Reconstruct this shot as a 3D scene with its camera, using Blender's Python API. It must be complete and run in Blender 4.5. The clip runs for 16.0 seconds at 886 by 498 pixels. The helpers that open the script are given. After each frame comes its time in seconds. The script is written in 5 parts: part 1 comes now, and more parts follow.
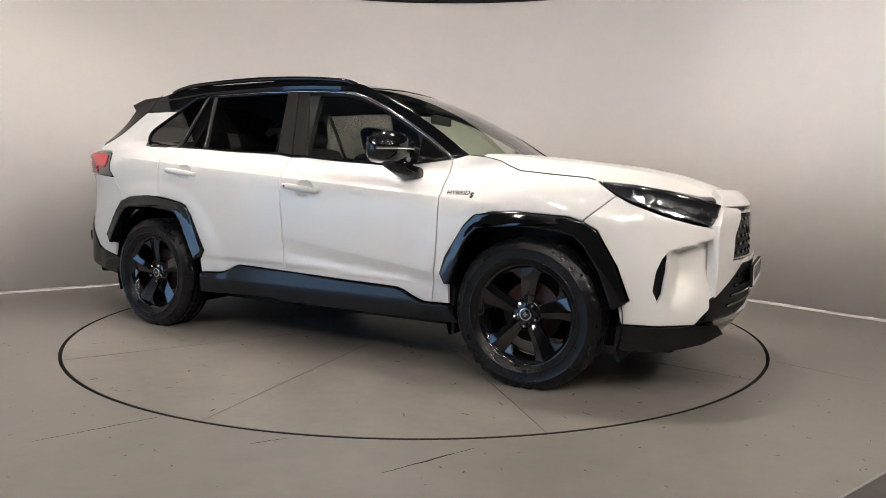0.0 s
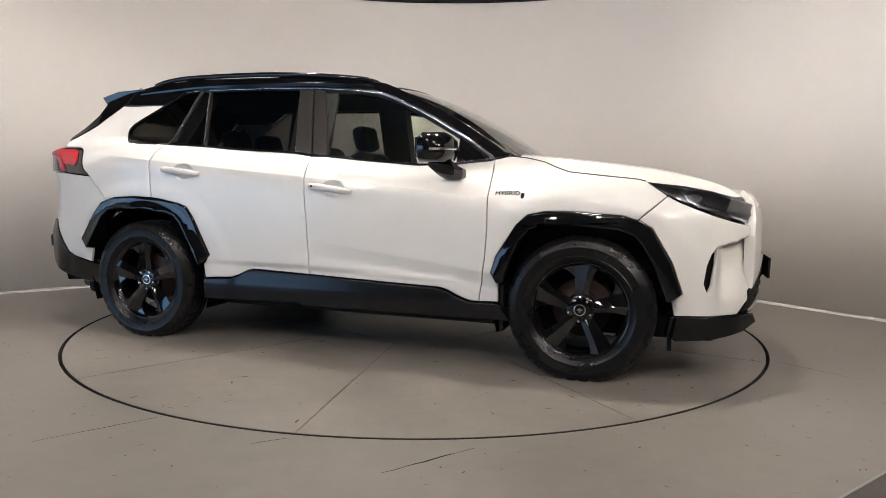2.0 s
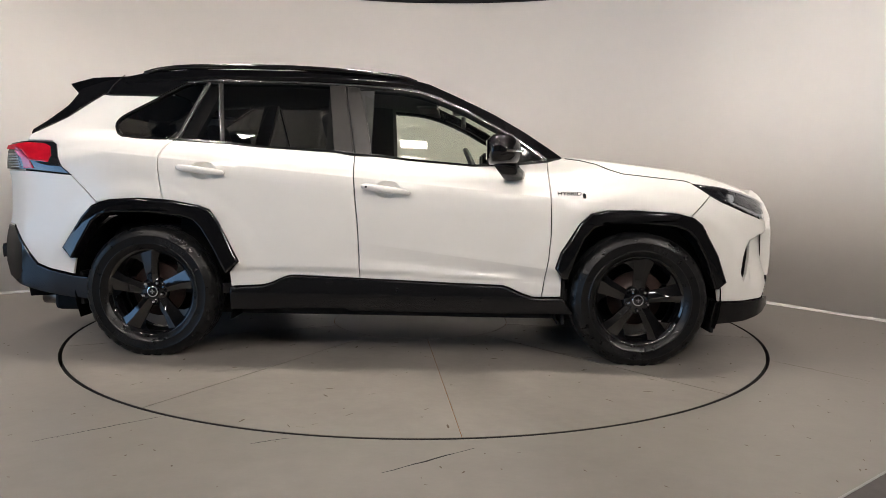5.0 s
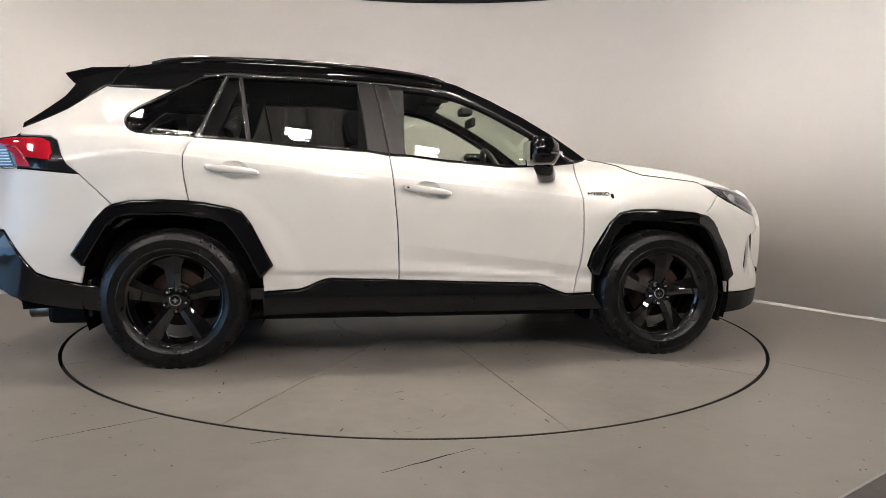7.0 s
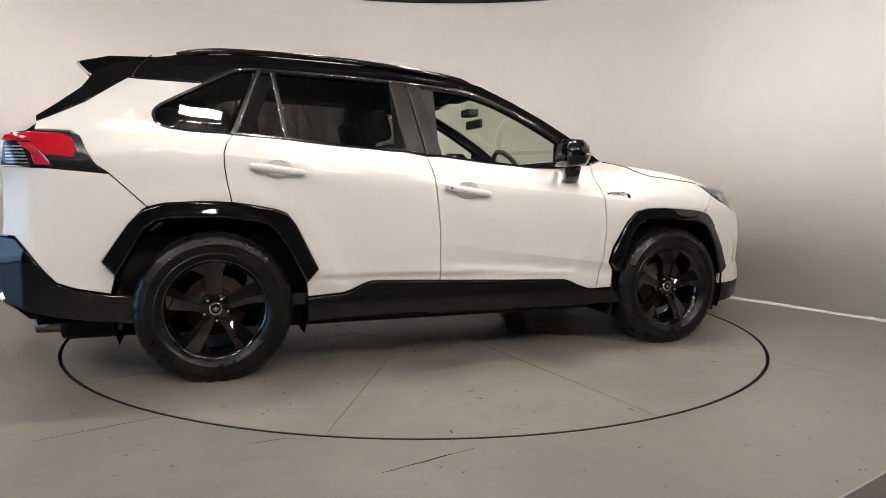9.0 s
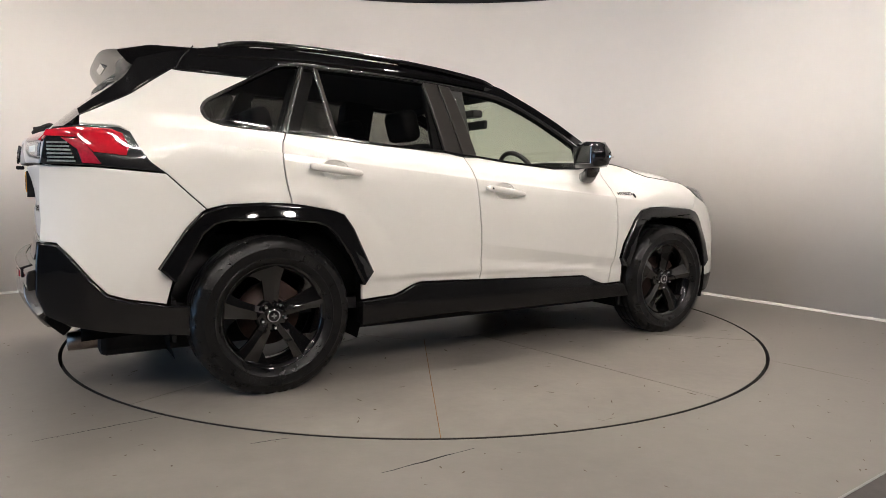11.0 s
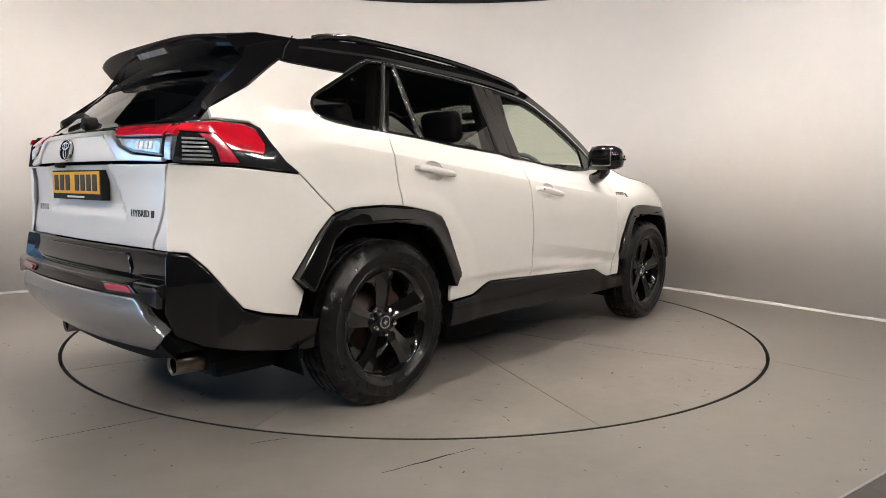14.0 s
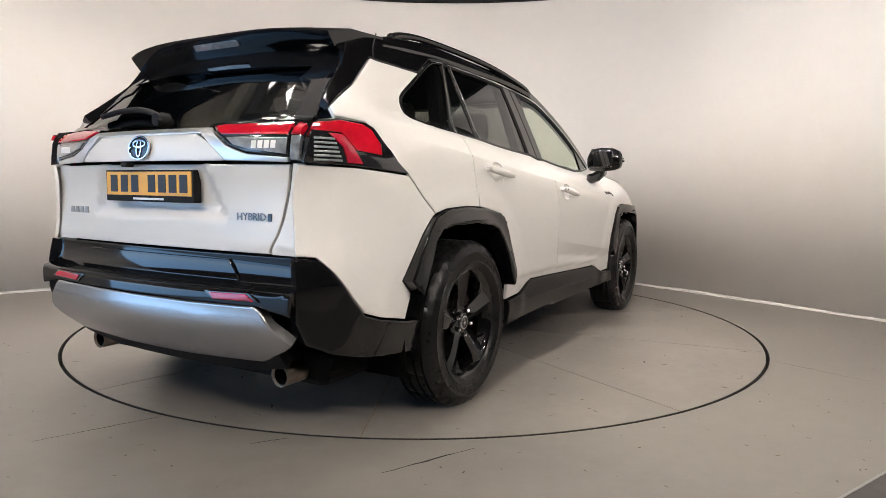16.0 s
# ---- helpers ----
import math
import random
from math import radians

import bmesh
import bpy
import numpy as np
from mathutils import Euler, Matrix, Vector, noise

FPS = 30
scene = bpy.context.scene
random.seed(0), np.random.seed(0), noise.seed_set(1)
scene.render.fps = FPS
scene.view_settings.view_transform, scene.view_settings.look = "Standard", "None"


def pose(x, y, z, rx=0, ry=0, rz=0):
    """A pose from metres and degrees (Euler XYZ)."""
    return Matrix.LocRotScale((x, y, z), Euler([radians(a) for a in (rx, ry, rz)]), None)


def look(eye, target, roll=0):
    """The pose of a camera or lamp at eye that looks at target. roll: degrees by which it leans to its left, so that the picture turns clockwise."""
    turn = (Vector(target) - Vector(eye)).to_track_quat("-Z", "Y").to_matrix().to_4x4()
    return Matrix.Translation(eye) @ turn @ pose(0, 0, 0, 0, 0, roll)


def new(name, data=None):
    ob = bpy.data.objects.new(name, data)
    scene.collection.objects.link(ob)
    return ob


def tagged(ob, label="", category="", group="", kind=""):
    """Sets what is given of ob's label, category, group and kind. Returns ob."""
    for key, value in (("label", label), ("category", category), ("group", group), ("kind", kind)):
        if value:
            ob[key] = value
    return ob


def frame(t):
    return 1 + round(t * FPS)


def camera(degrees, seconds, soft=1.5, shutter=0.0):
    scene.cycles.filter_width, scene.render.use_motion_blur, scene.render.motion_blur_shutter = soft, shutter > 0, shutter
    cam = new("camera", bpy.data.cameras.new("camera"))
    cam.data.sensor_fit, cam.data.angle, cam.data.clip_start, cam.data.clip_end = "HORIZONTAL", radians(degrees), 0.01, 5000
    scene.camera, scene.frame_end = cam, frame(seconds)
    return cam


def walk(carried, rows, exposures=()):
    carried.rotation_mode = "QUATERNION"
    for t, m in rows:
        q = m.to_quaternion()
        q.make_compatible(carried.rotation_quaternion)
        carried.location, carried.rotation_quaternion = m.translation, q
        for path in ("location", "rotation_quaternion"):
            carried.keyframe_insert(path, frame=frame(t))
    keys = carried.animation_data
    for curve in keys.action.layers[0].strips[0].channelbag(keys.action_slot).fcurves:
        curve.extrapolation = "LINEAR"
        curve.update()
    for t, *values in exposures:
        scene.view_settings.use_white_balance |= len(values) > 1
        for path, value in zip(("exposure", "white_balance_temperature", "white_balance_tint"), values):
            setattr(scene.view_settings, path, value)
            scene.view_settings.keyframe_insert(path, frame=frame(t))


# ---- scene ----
from mathutils.geometry import tessellate_polygon

EYE = (0.156, -4.665, 0.956)
TILT, ROLL = -5.39, 0.74
cam = camera(68.5, 16.0, soft=0.7)
AIM = (EYE[0], EYE[1] + math.cos(radians(TILT)), EYE[2] + math.sin(radians(TILT)))
walk(cam, [(0.0, look(EYE, AIM, ROLL)), (16.0, look(EYE, AIM, ROLL))], [(0.0, 0.07, 6500, 10), (4.0, 0.08, 6500, 10), (9.0, 0.16, 6500, 10), (12.5, 0.31, 6500, 10), (16.0, 0.42, 6500, 10)])

# ---- world and light ----
world = bpy.data.worlds.new("world")
scene.world = world
world.use_nodes = True
wn = world.node_tree
sky = wn.nodes.new("ShaderNodeTexSky")
sky.sky_type, sky.sun_disc = "NISHITA", False
sky.sun_elevation, sky.sun_rotation = radians(35), radians(60)
wn.links.new(sky.outputs["Color"], wn.nodes["Background"].inputs["Color"])
wn.nodes["Background"].inputs["Strength"].default_value = 0.12
BACK_FILL_POWER = 118.0
FLOOD_POWER = 135.0
RIGHT_POWER = 100.0
SIDE_FILL_POWER = 175.0
LEFT_POWER = 75.0
DOWN_POWER = 295.0
WALL_FILL_POWER = 26.0
# skylight in the opening of the hall door
door_light = bpy.data.lights.new("door_light", "AREA")
door_light.shape, door_light.size, door_light.size_y = "RECTANGLE", 6.6, 2.8
door_light.energy, door_light.color = 150, (0.28, 0.56, 1.0)
door_lamp = new("door_light", door_light)
door_lamp.matrix_world = look((-7.5, -4.4, 1.5), (0, -4.4, 1.5))


# ---- materials ----
def material(name, color, rough=0.5, metal=0.0, coat=0.0, var=0.0, scale=8.0, bump=0.0, bump_scale=60.0, emit=None, power=0.0, rvar=0.0, spec=0.5, coat_rough=0.04):
    m = bpy.data.materials.new(name)
    m.use_nodes = True
    nt = m.node_tree
    b = nt.nodes["Principled BSDF"]
    b.inputs["Base Color"].default_value = (*color, 1)
    b.inputs["Roughness"].default_value = rough
    b.inputs["Metallic"].default_value = metal
    b.inputs["Specular IOR Level"].default_value = spec
    b.inputs["Coat Weight"].default_value = coat
    b.inputs["Coat Roughness"].default_value = coat_rough
    tc = nt.nodes.new("ShaderNodeTexCoord")
    if var or rvar:
        n1, n2 = nt.nodes.new("ShaderNodeTexNoise"), nt.nodes.new("ShaderNodeTexNoise")
        n1.inputs["Scale"].default_value, n2.inputs["Scale"].default_value = scale, scale * 7.3
        n1.inputs["Detail"].default_value, n2.inputs["Detail"].default_value = 6, 4
        mix = nt.nodes.new("ShaderNodeMath")
        mix.operation = "MULTIPLY_ADD"
        mix.inputs[1].default_value = 0.45
        for n in (n1, n2):
            nt.links.new(tc.outputs["Object"], n.inputs["Vector"])
        nt.links.new(n2.outputs["Fac"], mix.inputs[0])
        nt.links.new(n1.outputs["Fac"], mix.inputs[2])
        if var:
            ramp = nt.nodes.new("ShaderNodeValToRGB")
            ramp.color_ramp.elements[0].position, ramp.color_ramp.elements[1].position = 0.45, 1.0
            ramp.color_ramp.elements[0].color = (*[c * (1 - var) for c in color], 1)
            ramp.color_ramp.elements[1].color = (*[min(1, c * (1 + var)) for c in color], 1)
            nt.links.new(mix.outputs[0], ramp.inputs["Fac"])
            nt.links.new(ramp.outputs["Color"], b.inputs["Base Color"])
        if rvar:
            mr = nt.nodes.new("ShaderNodeMapRange")
            mr.inputs["From Min"].default_value, mr.inputs["From Max"].default_value = 0.45, 1.0
            mr.inputs["To Min"].default_value, mr.inputs["To Max"].default_value = rough - rvar, rough + rvar
            nt.links.new(mix.outputs[0], mr.inputs["Value"])
            nt.links.new(mr.outputs["Result"], b.inputs["Roughness"])
    if bump:
        nb = nt.nodes.new("ShaderNodeTexNoise")
        nb.inputs["Scale"].default_value, nb.inputs["Detail"].default_value = bump_scale, 5
        nt.links.new(tc.outputs["Object"], nb.inputs["Vector"])
        bp = nt.nodes.new("ShaderNodeBump")
        bp.inputs["Strength"].default_value, bp.inputs["Distance"].default_value = bump, 0.01
        nt.links.new(nb.outputs["Fac"], bp.inputs["Height"])
        nt.links.new(bp.outputs["Normal"], b.inputs["Normal"])
    if emit:
        b.inputs["Emission Color"].default_value = (*emit, 1)
        b.inputs["Emission Strength"].default_value = power
    return m


def pane(name, tint, gloss=(1, 1, 1)):
    """A thin pane: tinted see-through with a mirror coat that grows at grazing angles."""
    m = bpy.data.materials.new(name)
    m.use_nodes = True
    nt = m.node_tree
    nt.nodes.remove(nt.nodes["Principled BSDF"])
    out = nt.nodes["Material Output"]
    tr, gl, mx, lw, p5, sc = (nt.nodes.new("ShaderNode" + k) for k in ("BsdfTransparent", "BsdfGlossy", "MixShader", "LayerWeight", "Math", "Math"))
    tr.inputs["Color"].default_value = (*tint, 1)
    gl.inputs["Color"].default_value = (*gloss, 1)
    gl.inputs["Roughness"].default_value = 0.01
    lw.inputs["Blend"].default_value = 0.5
    p5.operation, sc.operation = "POWER", "MULTIPLY_ADD"
    p5.inputs[1].default_value, sc.inputs[1].default_value, sc.inputs[2].default_value = 5.0, 0.93, 0.06
    nt.links.new(lw.outputs["Facing"], p5.inputs[0])
    nt.links.new(p5.outputs[0], sc.inputs[0])
    nt.links.new(sc.outputs[0], mx.inputs[0])
    nt.links.new(tr.outputs[0], mx.inputs[1])
    nt.links.new(gl.outputs[0], mx.inputs[2])
    nt.links.new(mx.outputs[0], out.inputs["Surface"])
    return m


WHITE = material("pearl_white_paint", (0.635, 0.624, 0.60), 0.42, coat=0.7, coat_rough=0.11, spec=0.3, var=0.015, scale=3)
BLACK = material("gloss_black_paint", (0.004, 0.004, 0.0045), 0.05, var=0.1, scale=5)
TRIM = material("satin_black_trim", (0.006, 0.006, 0.0065), 0.2, coat=0.0, spec=0.25, var=0.15, scale=20, rvar=0.04)
PILLAR = material("dark_pillar_film", (0.018, 0.016, 0.0145), 0.3, var=0.08, scale=15)
PLASTIC = material("matt_black_plastic", (0.010, 0.010, 0.0105), 0.6, var=0.2, scale=30, bump=0.15, bump_scale=300, spec=0.14)
LINER = material("dead_black_liner", (0.004, 0.004, 0.004), 0.95, var=0.2, scale=30, spec=0.03)
RUBBER = material("tyre_rubber", (0.005, 0.005, 0.0053), 0.30, spec=0.26, var=0.25, scale=25, bump=0.12, bump_scale=120, rvar=0.05)
RIM = material("gloss_black_alloy", (0.003, 0.003, 0.0033), 0.06, spec=0.6)
DARKCHROME = material("dark_chrome_letters", (0.10, 0.10, 0.105), 0.2, 0.9)
CHROME = material("chrome", (0.75, 0.75, 0.76), 0.12, 1.0)
SATIN = material("satin_silver_paint", (0.36, 0.36, 0.36), 0.2, 0.75, coat=0.3, var=0.06, scale=10)
STEEL = material("brake_steel", (0.035, 0.02, 0.017), 0.5, 0.4, var=0.3, scale=30)
GARNISH = material("satin_chrome_trim", (0.66, 0.66, 0.66), 0.3, 0.8)
EXHAUST = material("exhaust_steel", (0.17, 0.14, 0.12), 0.28, 1.0, var=0.3, scale=20)
RED = material("red_lamp_lens", (0.45, 0.006, 0.018), 0.06, coat=1.0, var=0.15, scale=30)
DARKRED = material("dark_red_reflector", (0.35, 0.01, 0.03), 0.2, coat=1.0, var=0.2, scale=90)
CLEAR = material("smoked_clear_lens", (0.32, 0.34, 0.36), 0.14, 0.5, coat=1.0, var=0.5, scale=35)
LAMPDARK = material("lamp_housing", (0.012, 0.012, 0.014), 0.15, 0.2, coat=1.0)
YELLOW = material("yellow_plate", (0.74, 0.35, 0.008), 0.35, var=0.04, scale=30)
INK = material("plate_ink", (0.01, 0.01, 0.01), 0.5)
PALE = material("pale_print", (0.7, 0.7, 0.68), 0.5)
BLUE = material("blue_badge", (0.004, 0.010, 0.024), 0.2)
SEAT = material("dark_seat_cloth", (0.022, 0.022, 0.024), 0.75, var=0.25, scale=40, bump=0.3, bump_scale=250)
CABIN = material("cabin_plastic", (0.02, 0.02, 0.021), 0.6, var=0.2, scale=20)
LINING = material("roof_lining", (0.08, 0.078, 0.075), 0.9, var=0.1, scale=40)
LABEL = material("yellow_label", (0.6, 0.5, 0.05), 0.6)
GLASS = pane("clear_green_glass", (0.86, 0.90, 0.82))
TINT = pane("privacy_glass", (0.21, 0.21, 0.20))
SCREEN = pane("windscreen_glass", (0.76, 0.82, 0.72))
LENS = pane("clear_lamp_cover", (0.8, 0.82, 0.84))
WALL = material("offwhite_wall_paint", (0.80, 0.765, 0.735), 0.75, var=0.02, scale=1.2, bump=0.03, bump_scale=40)
VINYL = material("white_wall_foot", (0.66, 0.635, 0.61), 0.6, var=0.12, scale=6)
CONCRETE = material("painted_concrete", (0.165, 0.151, 0.135), 0.33, var=0.18, scale=1.3, bump=0.04, bump_scale=25, rvar=0.03)
DISC = material("turntable_paint", (0.180, 0.164, 0.146), 0.32, var=0.22, scale=1.9, bump=0.05, bump_scale=25, rvar=0.02)
GROOVE = material("gap_black", (0.008, 0.008, 0.008), 0.9)
RUST = material("rusty_backing", (0.20, 0.10, 0.035), 0.9, var=0.4, scale=15)
MARK = material("tyre_marking", (0.013, 0.013, 0.0135), 0.5, spec=0.2)
JOINT = material("joint_dirt", (0.11, 0.085, 0.06), 0.9, var=0.3, scale=20)
HALL = material("hall_wall", (0.05, 0.048, 0.046), 0.85, var=0.06, scale=2)
DARKCEIL = material("dark_ceiling", (0.035, 0.035, 0.036), 0.85, var=0.15, scale=2)
BACK_FILL = material("back_fill_face", (0.8, 0.8, 0.8), 0.5, emit=(1.0, 0.91, 0.83), power=BACK_FILL_POWER)
FLOOD = material("flood_lamp_face", (0.8, 0.8, 0.8), 0.5, emit=(1.0, 0.91, 0.83), power=FLOOD_POWER)
SIDE_FILL = material("side_fill_face", (0.8, 0.8, 0.8), 0.5, emit=(1.0, 0.91, 0.83), power=SIDE_FILL_POWER)
LEFT_FLOOD = material("left_flood_face", (0.8, 0.8, 0.8), 0.5, emit=(1.0, 0.91, 0.83), power=LEFT_POWER)
RIGHT_FLOOD = material("right_flood_face", (0.8, 0.8, 0.8), 0.5, emit=(1.0, 0.91, 0.83), power=RIGHT_POWER)
WALL_FILL = material("wall_fill_face", (0.8, 0.8, 0.8), 0.5, emit=(1.0, 0.91, 0.83), power=WALL_FILL_POWER)
DOWNLIGHT = material("downlight_face", (0.8, 0.8, 0.8), 0.5, emit=(1.0, 0.91, 0.83), power=DOWN_POWER)
METAL = material("grey_metal", (0.3, 0.3, 0.3), 0.4, 0.8)
MAT = material("dark_floor_mat", (0.05, 0.045, 0.042), 0.85, var=0.2, scale=20)


# ---- mesh helpers ----
def part(name, bm, mat, parent=None, label="", smooth=False):
    me = bpy.data.meshes.new(name)
    if isinstance(bm, bpy.types.Mesh):
        me = bm
    else:
        bm.to_mesh(me)
        bm.free()
        if smooth:
            me.polygons.foreach_set("use_smooth", [True] * len(me.polygons))
    if mat and not me.materials:
        me.materials.append(mat)
    ob = new(name, me)
    if parent is not None:
        ob.parent = parent
    if label:
        tagged(ob, label)
    return ob


def add_box(bm, x0, x1, y0, y1, z0, z1, bevel=0.0, m=None, seg=2):
    r = bmesh.ops.create_cube(bm, size=1)
    vs = r["verts"]
    for v in vs:
        v.co = Vector(((x0 + x1) / 2 + v.co.x * (x1 - x0), (y0 + y1) / 2 + v.co.y * (y1 - y0), (z0 + z1) / 2 + v.co.z * (z1 - z0)))
    if bevel:
        es = list({e for v in vs for e in v.link_edges})
        vs = bmesh.ops.bevel(bm, geom=es, offset=bevel, segments=seg, affect="EDGES", profile=0.5)["verts"]
    if m is not None:
        bmesh.ops.transform(bm, matrix=m, verts=vs)
    return vs


def box(x0, x1, y0, y1, z0, z1, bevel=0.0, m=None, seg=2):
    bm = bmesh.new()
    add_box(bm, x0, x1, y0, y1, z0, z1, bevel, m, seg)
    return bm


def add_loft(bm, sections, close=True, caps=True):
    rows = [[bm.verts.new(p) for p in s] for s in sections]
    n = len(rows[0])
    for a, b in zip(rows, rows[1:]):
        for i in range(n if close else n - 1):
            bm.faces.new((a[i], a[(i + 1) % n], b[(i + 1) % n], b[i]))
    if caps and close:
        bm.faces.new(rows[0][::-1])
        bm.faces.new(rows[-1])
    bmesh.ops.recalc_face_normals(bm, faces=bm.faces)
    return bm


def loft(sections, close=True, caps=True):
    return add_loft(bmesh.new(), sections, close, caps)


def revolve(profile, n=48, bm=None, wobble=None):
    """Profile of (radius, out) turned about the wheel's axle, which lies along y; out points to -y."""
    bm = bm or bmesh.new()
    rows = []
    for i in range(n):
        a = 2 * math.pi * i / n
        row = []
        for k, (r, o) in enumerate(profile):
            r2 = r + (wobble(i, k) if wobble else 0)
            row.append(bm.verts.new((r2 * math.cos(a), -o, r2 * math.sin(a))))
        rows.append(row)
    for i in range(n):
        a, b = rows[i], rows[(i + 1) % n]
        for k in range(len(profile) - 1):
            bm.faces.new((a[k], a[k + 1], b[k + 1], b[k]))
    bmesh.ops.recalc_face_normals(bm, faces=bm.faces)
    return bm


def tube(points, radius, n=8, flat=1.0):
    bm = bmesh.new()
    secs = []
    pts = [Vector(p) for p in points]
    for i, p in enumerate(pts):
        d = (pts[min(i + 1, len(pts) - 1)] - pts[max(i - 1, 0)]).normalized()
        side = d.cross(Vector((0, 0, 1)))
        side = side.normalized() if side.length > 1e-3 else Vector((1, 0, 0))
        up = side.cross(d)
        secs.append([p + side * radius * math.cos(2 * math.pi * k / n) + up * radius * flat * math.sin(2 * math.pi * k / n) for k in range(n)])
    return add_loft(bm, secs)


def spline(pts, n=6):
    """A smooth open curve through the points."""
    P = [np.array(p, float) for p in pts]
    P = [2 * P[0] - P[1]] + P + [2 * P[-1] - P[-2]]
    out = []
    for i in range(1, len(P) - 2):
        for k in range(n):
            t = k / n
            out.append(tuple(0.5 * (2 * P[i] + (P[i + 1] - P[i - 1]) * t + (2 * P[i - 1] - 5 * P[i] + 4 * P[i + 1] - P[i + 2]) * t * t
                                    + (3 * P[i] - P[i - 1] - 3 * P[i + 1] + P[i + 2]) * t ** 3)))
    out.append(tuple(P[-2]))
    return out


def chaikin(pts, n=1):
    for _ in range(n):
        out = []
        for i, a in enumerate(pts):
            b = pts[(i + 1) % len(pts)]
            out += [(0.78 * a[0] + 0.22 * b[0], 0.78 * a[1] + 0.22 * b[1]), (0.22 * a[0] + 0.78 * b[0], 0.22 * a[1] + 0.78 * b[1])]
        pts = out
    return pts


# ---- the body's surface ----
# half width of the car's side at stations along x (rows) and heights (columns)
Z_LEVELS = (0.20, 0.40, 0.60, 0.80, 0.95, 1.05, 1.15, 1.35, 1.62)
SIDE = (
    (-2.28, 0.68, 0.72, 0.72, 0.675, 0.67, 0.70, 0.705, 0.57, 0.42),
    (-2.10, 0.76, 0.81, 0.81, 0.79, 0.785, 0.79, 0.775, 0.632, 0.51),
    (-1.85, 0.80, 0.835, 0.85, 0.855, 0.855, 0.845, 0.795, 0.675, 0.57),
    (-1.40, 0.84, 0.87, 0.885, 0.89, 0.885, 0.868, 0.80, 0.70, 0.60),
    (-0.60, 0.84, 0.87, 0.885, 0.888, 0.88, 0.858, 0.77, 0.695, 0.60),
    (0.40, 0.84, 0.87, 0.885, 0.888, 0.878, 0.85, 0.765, 0.69, 0.59),
    (1.00, 0.84, 0.87, 0.885, 0.885, 0.872, 0.83, 0.74, 0.66, 0.56),
    (1.50, 0.84, 0.87, 0.875, 0.87, 0.83, 0.73, 0.62, 0.55, 0.50),
    (1.85, 0.78, 0.81, 0.82, 0.80, 0.73, 0.61, 0.50, 0.45, 0.40),
    (2.05, 0.69, 0.725, 0.725, 0.675, 0.58, 0.50, 0.42, 0.40, 0.40),
    (2.22, 0.48, 0.50, 0.50, 0.44, 0.40, 0.35, 0.30, 0.30, 0.30),
)


def pchip(xs, ys, q):
    xs, ys, q = np.asarray(xs, float), np.asarray(ys, float), np.asarray(q, float)
    h, d = np.diff(xs), np.diff(ys) / np.diff(xs)
    m = np.zeros(len(xs))
    m[0], m[-1] = d[0], d[-1]
    for i in range(1, len(xs) - 1):
        if d[i - 1] * d[i] > 0:
            w1, w2 = 2 * h[i] + h[i - 1], h[i] + 2 * h[i - 1]
            m[i] = (w1 + w2) / (w1 / d[i - 1] + w2 / d[i])
    i = np.clip(np.searchsorted(xs, q) - 1, 0, len(xs) - 2)
    t = (q - xs[i]) / h[i]
    lin = (q < xs[0]) | (q > xs[-1])
    cub = (ys[i] * (1 + 2 * t) * (1 - t) ** 2 + h[i] * m[i] * t * (1 - t) ** 2 + ys[i + 1] * t * t * (3 - 2 * t) + h[i] * m[i + 1] * t * t * (t - 1))
    edge = np.where(q < xs[0], ys[0] + m[0] * (q - xs[0]), ys[-1] + m[-1] * (q - xs[-1]))
    return np.where(lin, edge, cub)


GX, GZ = np.arange(-2.5, 2.45, 0.02), np.arange(0.1, 1.75, 0.02)
_rows = np.array([pchip(Z_LEVELS, r[1:], GZ) for r in SIDE])
WIDTH = np.array([pchip([r[0] for r in SIDE], _rows[:, k], GX) for k in range(len(GZ))]).T


def smooth01(t):
    t = np.clip(t, 0, 1)
    return t * t * (3 - 2 * t)


